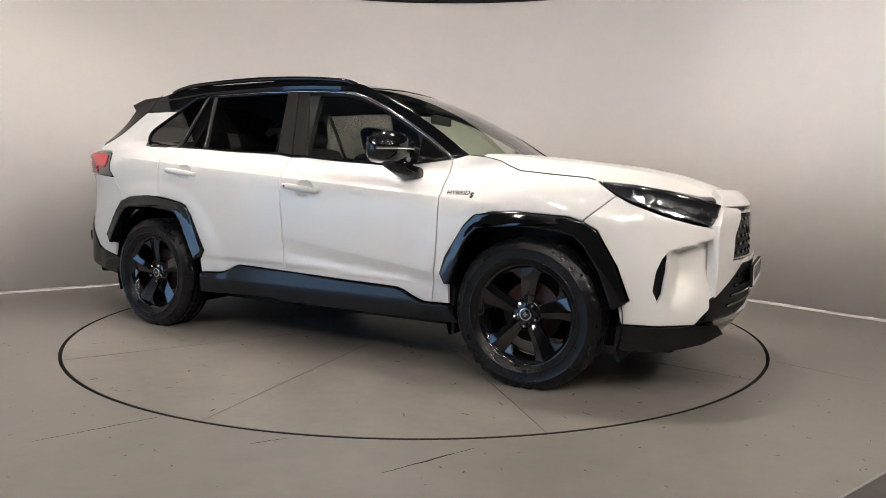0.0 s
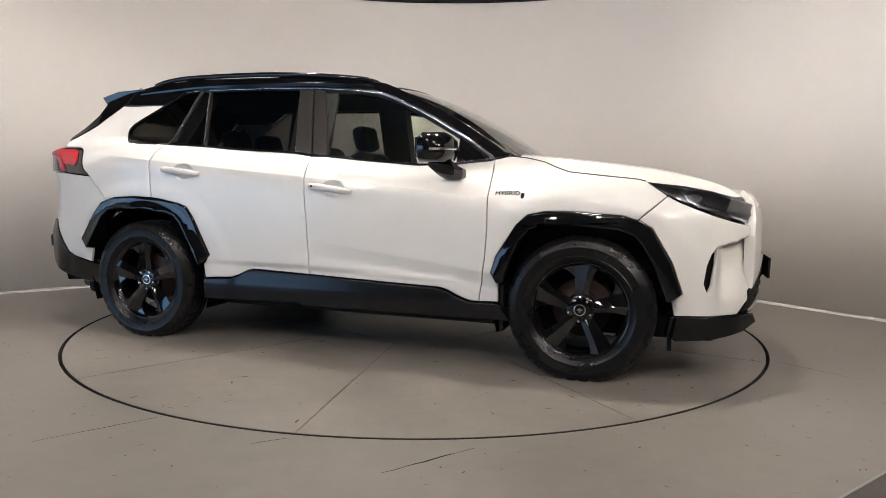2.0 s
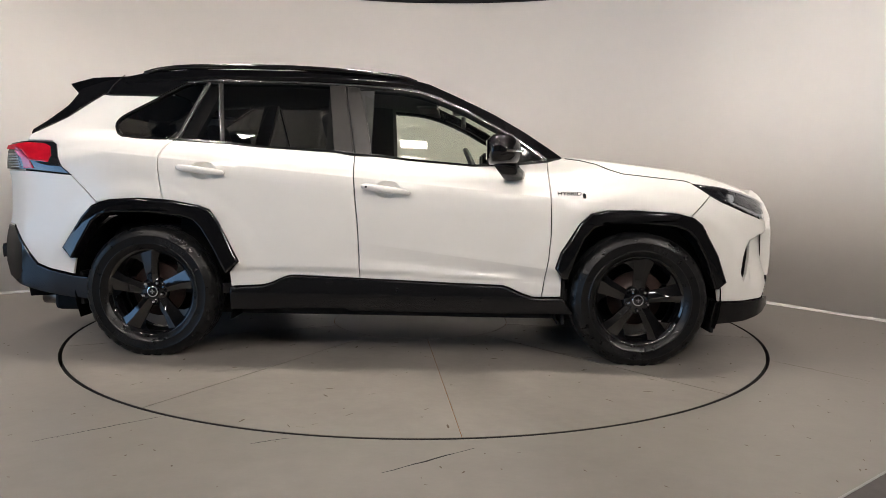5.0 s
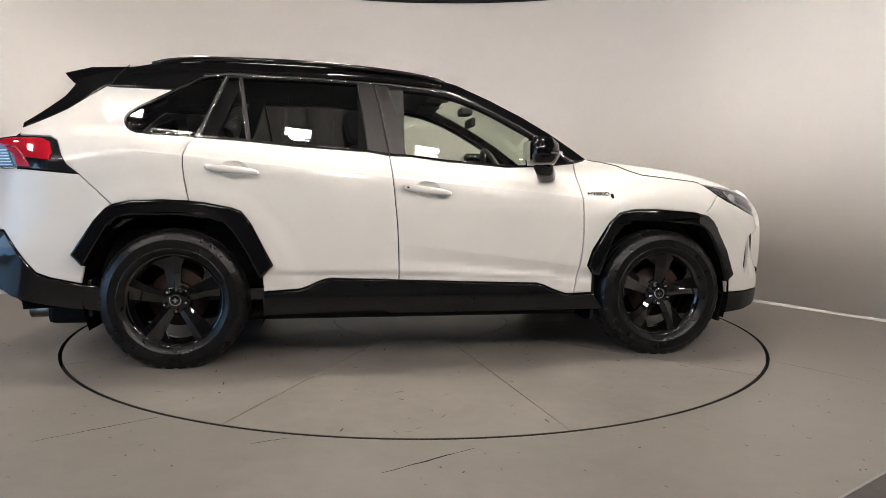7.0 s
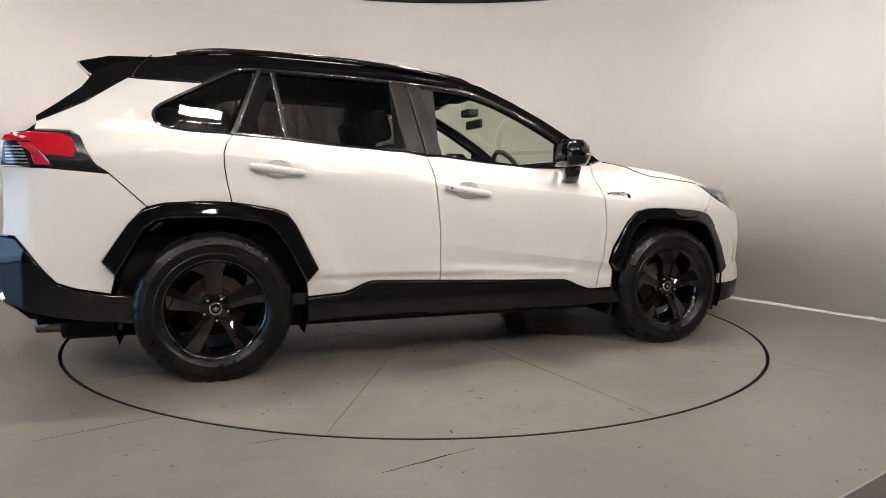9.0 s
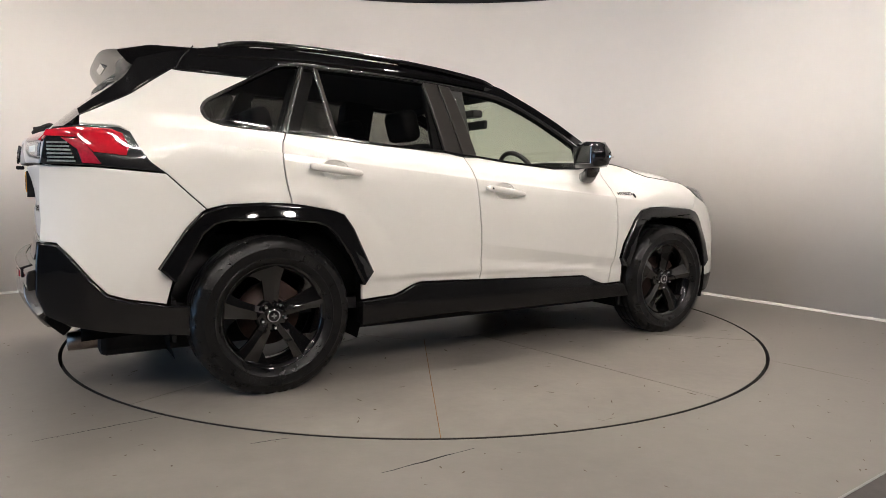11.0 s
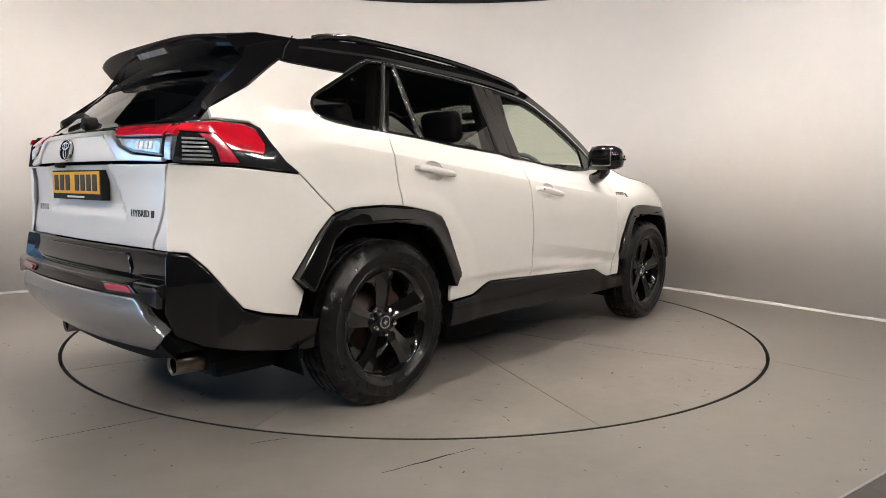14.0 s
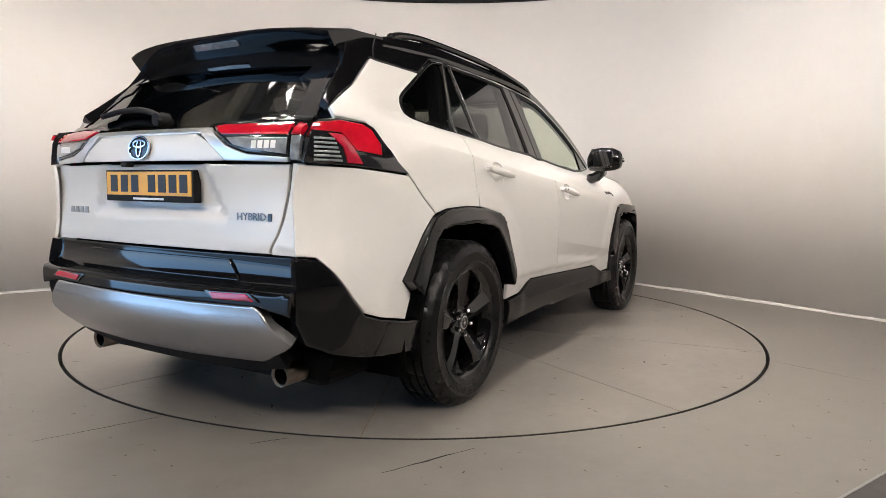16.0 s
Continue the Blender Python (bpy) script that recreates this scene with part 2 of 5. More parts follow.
def half_width(x, z):
    x, z = np.asarray(x, float), np.asarray(z, float)
    # shoulder and waist fall towards the front
    lean = 0.075 * (np.clip(x, -1.5, 0.95) + 0.4) * smooth01((z - 0.75) / 0.25) * smooth01((x + 1.95) / 0.45) * smooth01((1.45 - x) / 0.5)
    zz = z + lean * smooth01((1.5 - z) / 0.25)
    u, v = np.clip((x - GX[0]) / 0.02, 0, len(GX) - 1.001), np.clip((zz - GZ[0]) / 0.02, 0, len(GZ) - 1.001)
    i, j = u.astype(int), v.astype(int)
    a, b = u - i, v - j
    w = (WIDTH[i, j] * (1 - a) + WIDTH[i + 1, j] * a) * (1 - b) + (WIDTH[i, j + 1] * (1 - a) + WIDTH[i + 1, j + 1] * a) * b
    # flat-sided glasshouse above the waist
    waist = 1.147 - 0.075 * (np.clip(x, -1.5, 0.95) + 0.35)
    base = pchip((-2.28, -2.1, -1.85, -1.5, -1.0, -0.4, 0.4, 0.85, 1.1), (0.50, 0.62, 0.70, 0.735, 0.762, 0.766, 0.766, 0.748, 0.70), x)
    up = base - 0.365 * (z - waist) - 0.10 * (z - waist) ** 2
    k = smooth01((z - waist + 0.04) / 0.07) * smooth01((1.12 - x) / 0.15) * smooth01((x + 1.92) / 0.25)
    w = w * (1 - k) + up * k
    # sculpted wedge low in the doors, deepening forwards
    top = np.interp(x, (-0.45, 0.85), (0.686, 0.520))
    low = np.interp(x, (-0.6, 0.85), (0.53, 0.43))
    run = smooth01((x + 0.42) / 0.6) * smooth01((0.98 - x) / 0.12)
    t = np.clip((top - z) / (top - low), 0, 1)
    w = w - 0.017 * run * np.where(t < 0.55, t / 0.55, smooth01((1 - t) / 0.45))
    # crisp shoulder fold along the doors
    fold = 1.02 - 0.089 * (x + 0.37)
    w = w - 0.016 * (1 - np.exp(-np.clip(z - fold, 0, 1) / 0.024)) * smooth01((x + 1.85) / 0.5) * smooth01((1.25 - x) / 0.4)
    # sill flank turns in below its edge
    w = w - 0.012 * smooth01((np.interp(x, (-0.9, 0.85), (0.52, 0.47)) - z) / 0.03) * smooth01((1.0 - abs(x)) / 0.15)
    # haunches over the wheels
    for wx in (-1.345, 1.345):
        r = np.hypot((x - wx) / 1.05, z - 0.36)
        w = w + 0.009 * smooth01((0.66 - r) / 0.10) * smooth01((1.0 - z) / 0.1)
    return w


B_Z = (0.20, 0.30, 0.40, 0.50, 0.595, 0.615, 0.70, 0.85, 0.95, 1.05, 1.13, 1.20, 1.50, 1.60)
B_X = (-2.12, -2.23, -2.31, -2.345, -2.338, -2.285, -2.262, -2.27, -2.285, -2.31, -2.30, -2.22, -1.895, -1.80)
F_Z = (0.20, 0.30, 0.40, 0.60, 0.80, 0.92, 1.00, 1.10)
F_X = (2.09, 2.19, 2.245, 2.26, 2.25, 2.205, 2.09, 1.80)
R_X = (-2.0, -1.9, -1.7, -1.4, -1.0, -0.5, 0.0, 0.17, 0.36, 0.55, 0.72, 0.93, 1.1)
R_Z = (1.53, 1.555, 1.594, 1.624, 1.640, 1.638, 1.611, 1.581, 1.520, 1.435, 1.34, 1.205, 1.10)
H_X = (0.90, 1.10, 1.36, 1.68, 1.84, 2.00, 2.12, 2.22)
H_Z = (1.165, 1.150, 1.122, 1.082, 1.050, 1.000, 0.940, 0.85)


def rear_x(y, z):
    bow = np.interp(z, (0.30, 0.55, 0.75, 1.03), (0.06, 0.035, 0.02, 0.075))
    return pchip(B_Z, B_X, z) + bow * (np.asarray(y) / 0.65) ** 2


def side_field(s):
    def f(u, v, off):
        return np.stack([u, s * (half_width(u, v) + off), v], -1)
    return f, Vector((0, s, 0))


def rear_field():
    def f(u, v, off):
        return np.stack([rear_x(u, v) - off, u, v], -1)
    return f, Vector((-1, 0, 0))


def front_field():
    def f(u, v, off):
        return np.stack([pchip(F_Z, F_X, v) - 0.10 * (np.abs(u) / 0.6) ** 2 + off, u, v], -1)
    return f, Vector((1, 0, 0))


def roof_field():
    def f(u, v, off):
        return np.stack([u, v, pchip(R_X, R_Z, u) - 0.057 * (np.abs(v) / 0.6) ** 2.2 + off], -1)
    return f, Vector((0, 0, 1))


def hood_field():
    def f(u, v, off):
        a = np.abs(v)
        edge = np.interp(u, (0.9, 1.6, 2.0, 2.2), (0.50, 0.50, 0.42, 0.36))
        crown = 0.018 * (a / 0.5) ** 2 + 0.062 * smooth01((a - edge) / 0.26)
        return np.stack([u, v, pchip(H_X, H_Z, u) - crown + off], -1)
    return f, Vector((0, 0, 1))


RIGHT, LEFT, REAR, FRONT, ROOF, HOOD = side_field(-1), side_field(1), rear_field(), front_field(), roof_field(), hood_field()


def sheet(outline, field, off=0.0, thick=0.014, step=0.05, edge=0.004, holes=(), cuts=()):
    """A curved panel with turned-in rounded rims: an outline in the field's two coordinates, laid on the field."""
    f0, ref = field
    f = (lambda u, v, o: f0(u, v, o(u, v))) if callable(off) else f0
    bm = bmesh.new()
    loops = [outline, *holes]
    vs = [bm.verts.new((p[0], p[1], 0)) for q in loops for p in q]
    for tri in tessellate_polygon([[Vector((p[0], p[1], 0)) for p in q] for q in loops]):
        try:
            bm.faces.new([vs[i] for i in tri])
        except ValueError:
            pass
    bmesh.ops.recalc_face_normals(bm, faces=bm.faces)
    if edge:
        bmesh.ops.inset_region(bm, faces=bm.faces[:], thickness=edge, use_even_offset=True, use_boundary=True)
    us, ws = [p[0] for p in outline], [p[1] for p in outline]
    for k in range(1, int((max(us) - min(us)) / step) + 1):
        bmesh.ops.bisect_plane(bm, geom=bm.verts[:] + bm.edges[:] + bm.faces[:], plane_co=(min(us) + k * step, 0, 0), plane_no=(1, 0, 0), dist=1e-5)
    for k in range(1, int((max(ws) - min(ws)) / step) + 1):
        bmesh.ops.bisect_plane(bm, geom=bm.verts[:] + bm.edges[:] + bm.faces[:], plane_co=(0, min(ws) + k * step, 0), plane_no=(0, 1, 0), dist=1e-5)
    for co, no in cuts:
        bmesh.ops.bisect_plane(bm, geom=bm.verts[:] + bm.edges[:] + bm.faces[:], plane_co=(*co, 0), plane_no=Vector((*no, 0)).normalized(), dist=1e-5)
    bm.verts.index_update()
    U = np.array([v.co.x for v in bm.verts])
    V = np.array([v.co.y for v in bm.verts])
    P = f(U, V, off)
    e = 0.004
    N = np.cross(f(U + e, V, off) - f(U - e, V, off), f(U, V + e, off) - f(U, V - e, off))
    N /= np.linalg.norm(N, axis=1)[:, None] + 1e-12
    N *= np.where(N @ np.array(ref) < 0, -1, 1)[:, None]
    rimmed = [v.is_boundary for v in bm.verts]
    if edge:
        P = P - N * (np.array(rimmed) * edge * 0.6)[:, None]
    verts, norms, faces = P.tolist(), N.tolist(), []
    flip = None
    for fc in bm.faces:
        ids = [v.index for v in fc.verts]
        if flip is None and fc.calc_area() > 1e-6:
            a, b, c = (P[i] for i in ids[:3])
            flip = np.dot(np.cross(b - a, c - a), N[ids[0]]) < 0
        faces.append(ids)
    if flip:
        faces = [q[::-1] for q in faces]
    for ed in bm.edges:
        if len(ed.link_faces) != 1:
            continue
        a, b = ed.verts[0].index, ed.verts[1].index
        mid = np.array([0.0, 0.0, 0.0])
        fcv = [v.index for v in ed.link_faces[0].verts]
        mid = P[fcv].mean(0)
        out = np.cross(P[b] - P[a], N[a])
        L = np.linalg.norm(out)
        if L < 1e-12:
            continue
        out /= L
        if np.dot(out, (P[a] + P[b]) / 2 - mid) < 0:
            out = -out
        for i in (a, b):
            q = np.array(norms[i]) + 0.45 * out
            norms[i] = (q / np.linalg.norm(q)).tolist()
        k = len(verts)
        verts += [P[a].tolist(), P[b].tolist(), (P[b] - N[b] * thick).tolist(), (P[a] - N[a] * thick).tolist()]
        norms += [out.tolist()] * 4
        quad = [k, k + 1, k + 2, k + 3]
        if np.dot(np.cross(P[b] - P[a], -N[b]), out) < 0:
            quad = quad[::-1]
        faces.append(quad)
    bm.free()
    me = bpy.data.meshes.new("panel")
    me.from_pydata(verts, [], faces)
    me.polygons.foreach_set("use_smooth", [True] * len(me.polygons))
    me.normals_split_custom_set_from_vertices(norms)
    return me


# lines of the shoulder fold and of the wedge low in the doors, each cut twice for a crisp edge
FOLDS = [((-0.37, 1.02 + d), (0.089, 1.0)) for d in (-0.004, 0.0, 0.005, 0.012)] + [((-0.45, 0.686 + d), (0.1277, 1.0)) for d in (-0.010, -0.004, 0.002)]


def ribbon(pts, width, n=1):
    """An outline of a band along a line."""
    pts = spline(pts, n) if n > 1 else [tuple(p) for p in pts]
    up, dn = [], []
    for i, p in enumerate(pts):
        a, b = np.array(pts[max(i - 1, 0)]), np.array(pts[min(i + 1, len(pts) - 1)])
        d = (b - a) / (np.linalg.norm(b - a) + 1e-9)
        w = np.array((-d[1], d[0])) * width / 2
        up.append(tuple(np.array(p) + w))
        dn.append(tuple(np.array(p) - w))
    return up + dn[::-1]


def words(text, size, mat, parent, m, name="lettering", label=""):
    cu = bpy.data.curves.new(name, "FONT")
    cu.body, cu.size, cu.extrude, cu.resolution_u = text, size, 0.0012, 2
    cu.align_x, cu.align_y = "CENTER", "CENTER"
    tmp = new("tmp", cu)
    me = bpy.data.meshes.new_from_object(tmp.evaluated_get(bpy.context.evaluated_depsgraph_get()))
    bpy.data.objects.remove(tmp)
    me.transform(m)
    me.materials.clear()
    me.materials.append(mat)
    ob = new(name, me)
    ob.parent = parent
    if label:
        tagged(ob, label)
    return ob


# ---- the studio ----
RING = 2.263


def build_floor():
    n = 240
    bm = bmesh.new()
    radii = (RING + 0.010, RING + 0.35, 3.2, 4.5, 7.0, 12.0)
    rows = []
    for i in range(n):
        a = 2 * math.pi * i / n
        rows.append([bm.verts.new((r * math.cos(a), r * math.sin(a), 0)) for r in radii] + [bm.verts.new((radii[0] * math.cos(a), radii[0] * math.sin(a), -0.15))])
    for i in range(n):
        a, b = rows[i], rows[(i + 1) % n]
        for k in range(len(radii) - 1):
            bm.faces.new((a[k], a[k + 1], b[k + 1], b[k]))
        # the gap's outer wall is coloured black to stand for its shade
        bm.faces.new((a[-1], a[0], b[0], b[-1])).material_index = 1
    ob = part("floor", bm, CONCRETE)
    ob.data.materials.append(GROOVE)
    tagged(ob, "grey painted concrete studio floor, scuffed and dusty", "floor", kind="structure")
    # black sheet below the gap, its shade put into the colour
    bm = bmesh.new()
    bmesh.ops.create_circle(bm, cap_ends=True, segments=96, radius=2.6, matrix=pose(0, 0, -0.15))
    tagged(part("floor_pit", bm, GROOVE), "black sheet under the turntable gap, painted as its shade", "floor", kind="structure")
    for a, b, w in (((-1.36, -2.34), (-1.0, -2.06), 0.006), ((-0.04, -2.565), (0.28, -2.345), 0.008), ((2.0, -1.01), (2.34, -1.43), 0.005), ((-0.55, -2.33), (-0.42, -2.27), 0.006)):
        d = Vector((b[0] - a[0], b[1] - a[1], 0))
        bm = bmesh.new()
        s = d.cross(Vector((0, 0, 1))).normalized() * w / 2
        steps = 9
        rows = []
        for k in range(steps + 1):
            t = k / steps
            p = Vector((a[0], a[1], 0.0015)) + d * t + s * random.uniform(-0.8, 0.8)
            g = s * (0.35 + 0.65 * math.sin(math.pi * t)) * random.uniform(0.5, 1.2)
            rows.append((bm.verts.new(p + g), bm.verts.new(p - g)))
        for p, q in zip(rows, rows[1:]):
            bm.faces.new((p[0], q[0], q[1], p[1]))
        tagged(part("floor_joint", bm, GROOVE if w > 0.0055 else JOINT), "thin dark crack in the painted concrete floor", "crack", kind="structure")
    # specks and small scuffs
    bm = bmesh.new()
    for _ in range(320):
        a, r = random.uniform(-2.9, 0.0), random.uniform(2.35, 4.0)
        x, y = r * math.cos(a), r * math.sin(a)
        s1, s2, t = random.uniform(0.003, 0.012), random.uniform(0.0015, 0.004), random.uniform(0, 3.14)
        vs = [bm.verts.new((x + s1 * math.cos(q) * math.cos(t) - s2 * math.sin(q) * math.sin(t), y + s1 * math.cos(q) * math.sin(t) + s2 * math.sin(q) * math.cos(t), 0.0012)) for q in (0, 1.05, 2.1, 3.14, 4.19, 5.24)]
        bm.faces.new(vs)
    tagged(part("floor_specks", bm, JOINT), "small dark specks and scuffs on the floor", "dirt", kind="stuff")


def build_turntable():
    top = new("turntable")
    tagged(top, "flush round turntable of grey painted plates under the car", "turntable")
    n = 10
    r1, r2 = 0.62, RING - 0.010
    gap = 0.0022
    for k in range(n):
        a0, a1 = radians(-82 + 36 * k), radians(-82 + 36 * (k + 1))
        bm = bmesh.new()
        ring = []
        for r, steps in ((r1 + gap, 10), (r2, 24)):
            row = []
            for i in range(steps + 1):
                d = gap / r
                a = a0 + d + (a1 - a0 - 2 * d) * i / steps
                row.append((r * math.cos(a), r * math.sin(a)))
            ring.append(row)
        loop = ring[1] + ring[0][::-1]
        up = [bm.verts.new((*p, 0)) for p in loop]
        dn = [bm.verts.new((*p, -0.03)) for p in loop]
        bm.faces.new(up)
        for i in range(len(loop)):
            bm.faces.new((up[i], dn[i], dn[(i + 1) % len(loop)], up[(i + 1) % len(loop)]))
        bmesh.ops.recalc_face_normals(bm, faces=bm.faces)
        part("plate", bm, DISC, top)
    bm = bmesh.new()
    bmesh.ops.create_cone(bm, cap_ends=True, segments=64, radius1=r1 - gap, radius2=r1 - gap, depth=0.03, matrix=pose(0, 0, -0.015))
    part("centre_plate", bm, DISC, top)
    bm = bmesh.new()
    bmesh.ops.create_cone(bm, cap_ends=True, segments=64, radius1=r2 - 0.01, radius2=r2 - 0.01, depth=0.02, matrix=pose(0, 0, -0.0135))
    # added black skirt paints shade onto the plates' side of the gap
    skirt = bmesh.new()
    bmesh.ops.create_cone(skirt, cap_ends=False, segments=240, radius1=r2 + 0.001, radius2=r2 + 0.001, depth=0.11, matrix=pose(0, 0, -0.057))
    part("gap_skirt", skirt, GROOVE, top, "black skirt added round the rim as the gap's shade")
    part("backing", bm, RUST, top, "rust-brown backing seen in the joints")
    bm = bmesh.new()
    for _ in range(260):
        a, r = random.uniform(0, 6.28), random.uniform(0.7, 2.2)
        x, y = r * math.cos(a), r * math.sin(a)
        s1, s2, t = random.uniform(0.004, 0.03), random.uniform(0.0015, 0.005), random.uniform(0, 3.14)
        bm.faces.new([bm.verts.new((x + s1 * math.cos(q) * math.cos(t) - s2 * math.sin(q) * math.sin(t), y + s1 * math.cos(q) * math.sin(t) + s2 * math.sin(q) * math.cos(t), 0.0012)) for q in (0, 1.05, 2.1, 3.14, 4.19, 5.24)])
    tagged(part("scuffs", bm, JOINT, top), "rust-brown scuffs on the plates", kind="stuff")
    return top


WALL_LINE = ((-6.4, -2.2), (-5.2, -0.55), (-4.45, 0.15), (-3.68, 0.78), (-2.94, 1.39), (-2.2, 1.95), (-1.3, 2.45), (-0.4, 2.66), (0.5, 2.66), (1.3, 2.5), (1.75, 2.25), (2.12, 1.90), (2.8, 1.03), (3.5, 0.07), (4.1, -0.8), (4.9, -2.2))


def build_walls():
    line = spline(WALL_LINE, 8)
    pts = [Vector((*p, 0)) for p in line]
    nor = []
    for i in range(len(pts)):
        d = (pts[min(i + 1, len(pts) - 1)] - pts[max(i - 1, 0)]).normalized()
        nor.append(d.cross(Vector((0, 0, 1))))  # towards the room
    H = 2.965
    secs = []
    for p, q in zip(pts, nor):
        secs.append([p + Vector((0, 0, 0.0)), p + Vector((0, 0, H)), p - q * 0.12 + Vector((0, 0, H)), p - q * 0.12])
    tagged(part("wall_cyclorama", loft(secs), WALL, smooth=False), "curved off-white studio backdrop wall, evenly painted", "wall", kind="structure")
    for p in bpy.data.objects["wall_cyclorama"].data.polygons:
        p.use_smooth = abs(p.normal.z) < 0.5
    secs = []
    for i, (p, q) in enumerate(zip(pts, nor)):
        w = noise.noise(Vector((i * 0.31, 3.7, 0))) * 0.008
        h = 0.02 + noise.noise(Vector((i * 0.23, 9.1, 2))) * 0.012
        secs.append([p + q * (0.007 + w * 0.6), p + q * (0.0065 + w * 0.6) + Vector((0, 0, h * 0.9)), p + q * 0.003 + Vector((0, 0, h)), p + q * 0.003])
    tagged(part("baseboard", loft(secs), VINYL), "thin white wrinkled skirting at the wall's foot", "skirting", kind="structure")
    secs = [[p + q * 0.001 + Vector((0, 0, 2.966)), p + q * 0.02 + Vector((0, 0, 2.968)), p + q * 0.02 + Vector((0, 0, 3.0)), p - q * 0.05 + Vector((0, 0, 3.0))] for p, q in zip(pts, nor)]
    tagged(part("trim", loft(secs), GROOVE), "dark edge along the top of the backdrop", "trim", kind="structure")
    # the hall that encloses the studio, with a wide daylight door
    X0, X1, Y0, Y1, Z1 = -7.6, 7.6, -9.0, 6.0, 5.4
    for nm, b in (("wall_back", (X0, X1, Y1, Y1 + 0.2, 0, Z1)), ("wall_front", (X0, X1, Y0 - 0.2, Y0, 0, Z1)), ("wall_right", (X1, X1 + 0.2, Y0, Y1, 0, Z1)),
                  ("wall_left_far", (X0 - 0.2, X0, -0.9, Y1, 0, Z1)), ("wall_left_near", (X0 - 0.2, X0, Y0, -7.8, 0, Z1)), ("wall_left_lintel", (X0 - 0.2, X0, -7.8, -0.9, 3.0, Z1))):
        tagged(part(nm, box(*b), HALL), "grey hall wall around the studio", "wall", kind="structure")
    tagged(part("ceiling", box(X0 - 0.2, X1 + 0.2, Y0 - 0.2, Y1 + 0.2, Z1, Z1 + 0.15), DARKCEIL), "dark hall ceiling above the studio", "ceiling", kind="structure")
    tagged(part("ground", box(-60, X0 - 0.05, -40, 40, -0.12, -0.01), CONCRETE), "paved yard outside the hall door", "ground", kind="structure")


def ceiling_light(x, y, lx, ly, face, z=3.55, hood=0.02, tilt=(0, 0)):
    top = new("ceiling_light")
    top.location = (x, y, z)
    tagged(top, "flat rectangular white light panel hung out of view, some added as fill", "light", group="ceiling light panels")
    bm = bmesh.new()
    t = 0.03
    for b in ((-lx / 2 - t, lx / 2 + t, ly / 2, ly / 2 + t), (-lx / 2 - t, lx / 2 + t, -ly / 2 - t, -ly / 2), (-lx / 2 - t, -lx / 2, -ly / 2, ly / 2), (lx / 2, lx / 2 + t, -ly / 2, ly / 2)):
        add_box(bm, *b, -hood, 0.05)
    turn = pose(0, 0, 0, tilt[0], tilt[1], 0)
    part("frame", bm, METAL, top).matrix_local = turn
    lamp = part("diffuser", box(-lx / 2, lx / 2, -ly / 2, ly / 2, -0.005, 0.02), face, top, "glowing white diffuser")
    lamp.matrix_local = turn
    for k in (-1, 1):
        part("hanger", box(k * lx * 0.4 - 0.004, k * lx * 0.4 + 0.004, -0.004, 0.004, 0.045, 5.4 - z), METAL, top)


def build_room():
    build_floor()
    build_walls()
    for x, y, ry in ((-2.4, -4.0, 8), (-0.25, -4.0, 0), (1.4, -4.0, 0), (3.0, -4.0, -8)):
        ceiling_light(x, y, 0.32, 0.15, FLOOD if x < 0 else RIGHT_FLOOD, 4.3, 0.03, (40, ry))
    # frames drawn extra deep to keep this light off the upper wall
    for x, y in ((-2.0, -0.5), (1.0, -0.5), (-0.5, -0.2)):
        ceiling_light(x, y, 0.45, 0.34, DOWNLIGHT, 4.5, 0.34)
    # unseen lamps added above the car only to brighten the walls
    for x, y, rx, ry in ((1.3, -0.2, 20, -68), (-2.2, -0.6, 20, 66), (-0.3, 0.5, 60, 0)):
        ceiling_light(x, y, 0.45, 0.34, WALL_FILL, 4.6, 0.10, (rx, ry))
    # the right-hand lamp is added, unseen, to fill the left wall
    for x, y, ry, face in ((-3.8, -4.4, -50, LEFT_FLOOD), (4.0, -4.6, 50, SIDE_FILL)):
        ceiling_light(x, y, 0.45, 0.34, face, 3.7, 0.02, (25, ry))
    # unseen panels added behind the camera as even fill
    for x, y in ((-3.4, -6.4), (-0.7, -6.9), (1.0, -6.9), (3.4, -6.4)):
        ceiling_light(x, y, 0.60, 0.26, BACK_FILL, 4.3, 0.02, (48, 0))
    # dark mat beside the camera
    m = pose(1.40, -2.727, 0, 0, 0, 35.5)
    bm = box(-1.0, 2.2, -1.6, 0, 0.0, 0.012, 0.004, m=m)
    tagged(part("floor_mat", bm, MAT), "dark grey flat floor mat with a worn edge", "mat")
    bm = box(-1.0, 2.2, 0.002, 0.012, 0, 0.008, 0.002, m=m)
    tagged(part("floor_strip", bm, METAL), "thin grey metal edging strip beside the dark mat", "strip", kind="structure")


build_room()
turntable = build_turntable()

# ---- the car ----
car = new("car")
tagged(car, "white SUV with black roof and black wheels on the turntable", "car")

ARCH_R = [(-1.778, 0.545), (-1.830, 0.600), (-1.718, 0.77), (-1.658, 0.836), (-1.559, 0.868), (-1.395, 0.877), (-1.191, 0.863), (-1.057, 0.839), (-1.005, 0.820), (-0.958, 0.757), (-0.85, 0.537), (-0.905, 0.477)]
ARCH_R_IN = [(-1.765, 0.553), (-1.657, 0.745), (-1.60, 0.79), (-1.54, 0.802), (-1.327, 0.805), (-1.15, 0.785), (-1.09, 0.765), (-1.045, 0.72), (-0.99, 0.63), (-0.915, 0.478)]
ARCH_F = [(0.925, 0.474), (0.889, 0.526), (0.915, 0.612), (1.014, 0.77), (1.072, 0.825), (1.159, 0.844), (1.306, 0.846), (1.539, 0.832), (1.625, 0.811), (1.674, 0.774), (1.769, 0.612), (1.822, 0.462), (1.773, 0.425)]
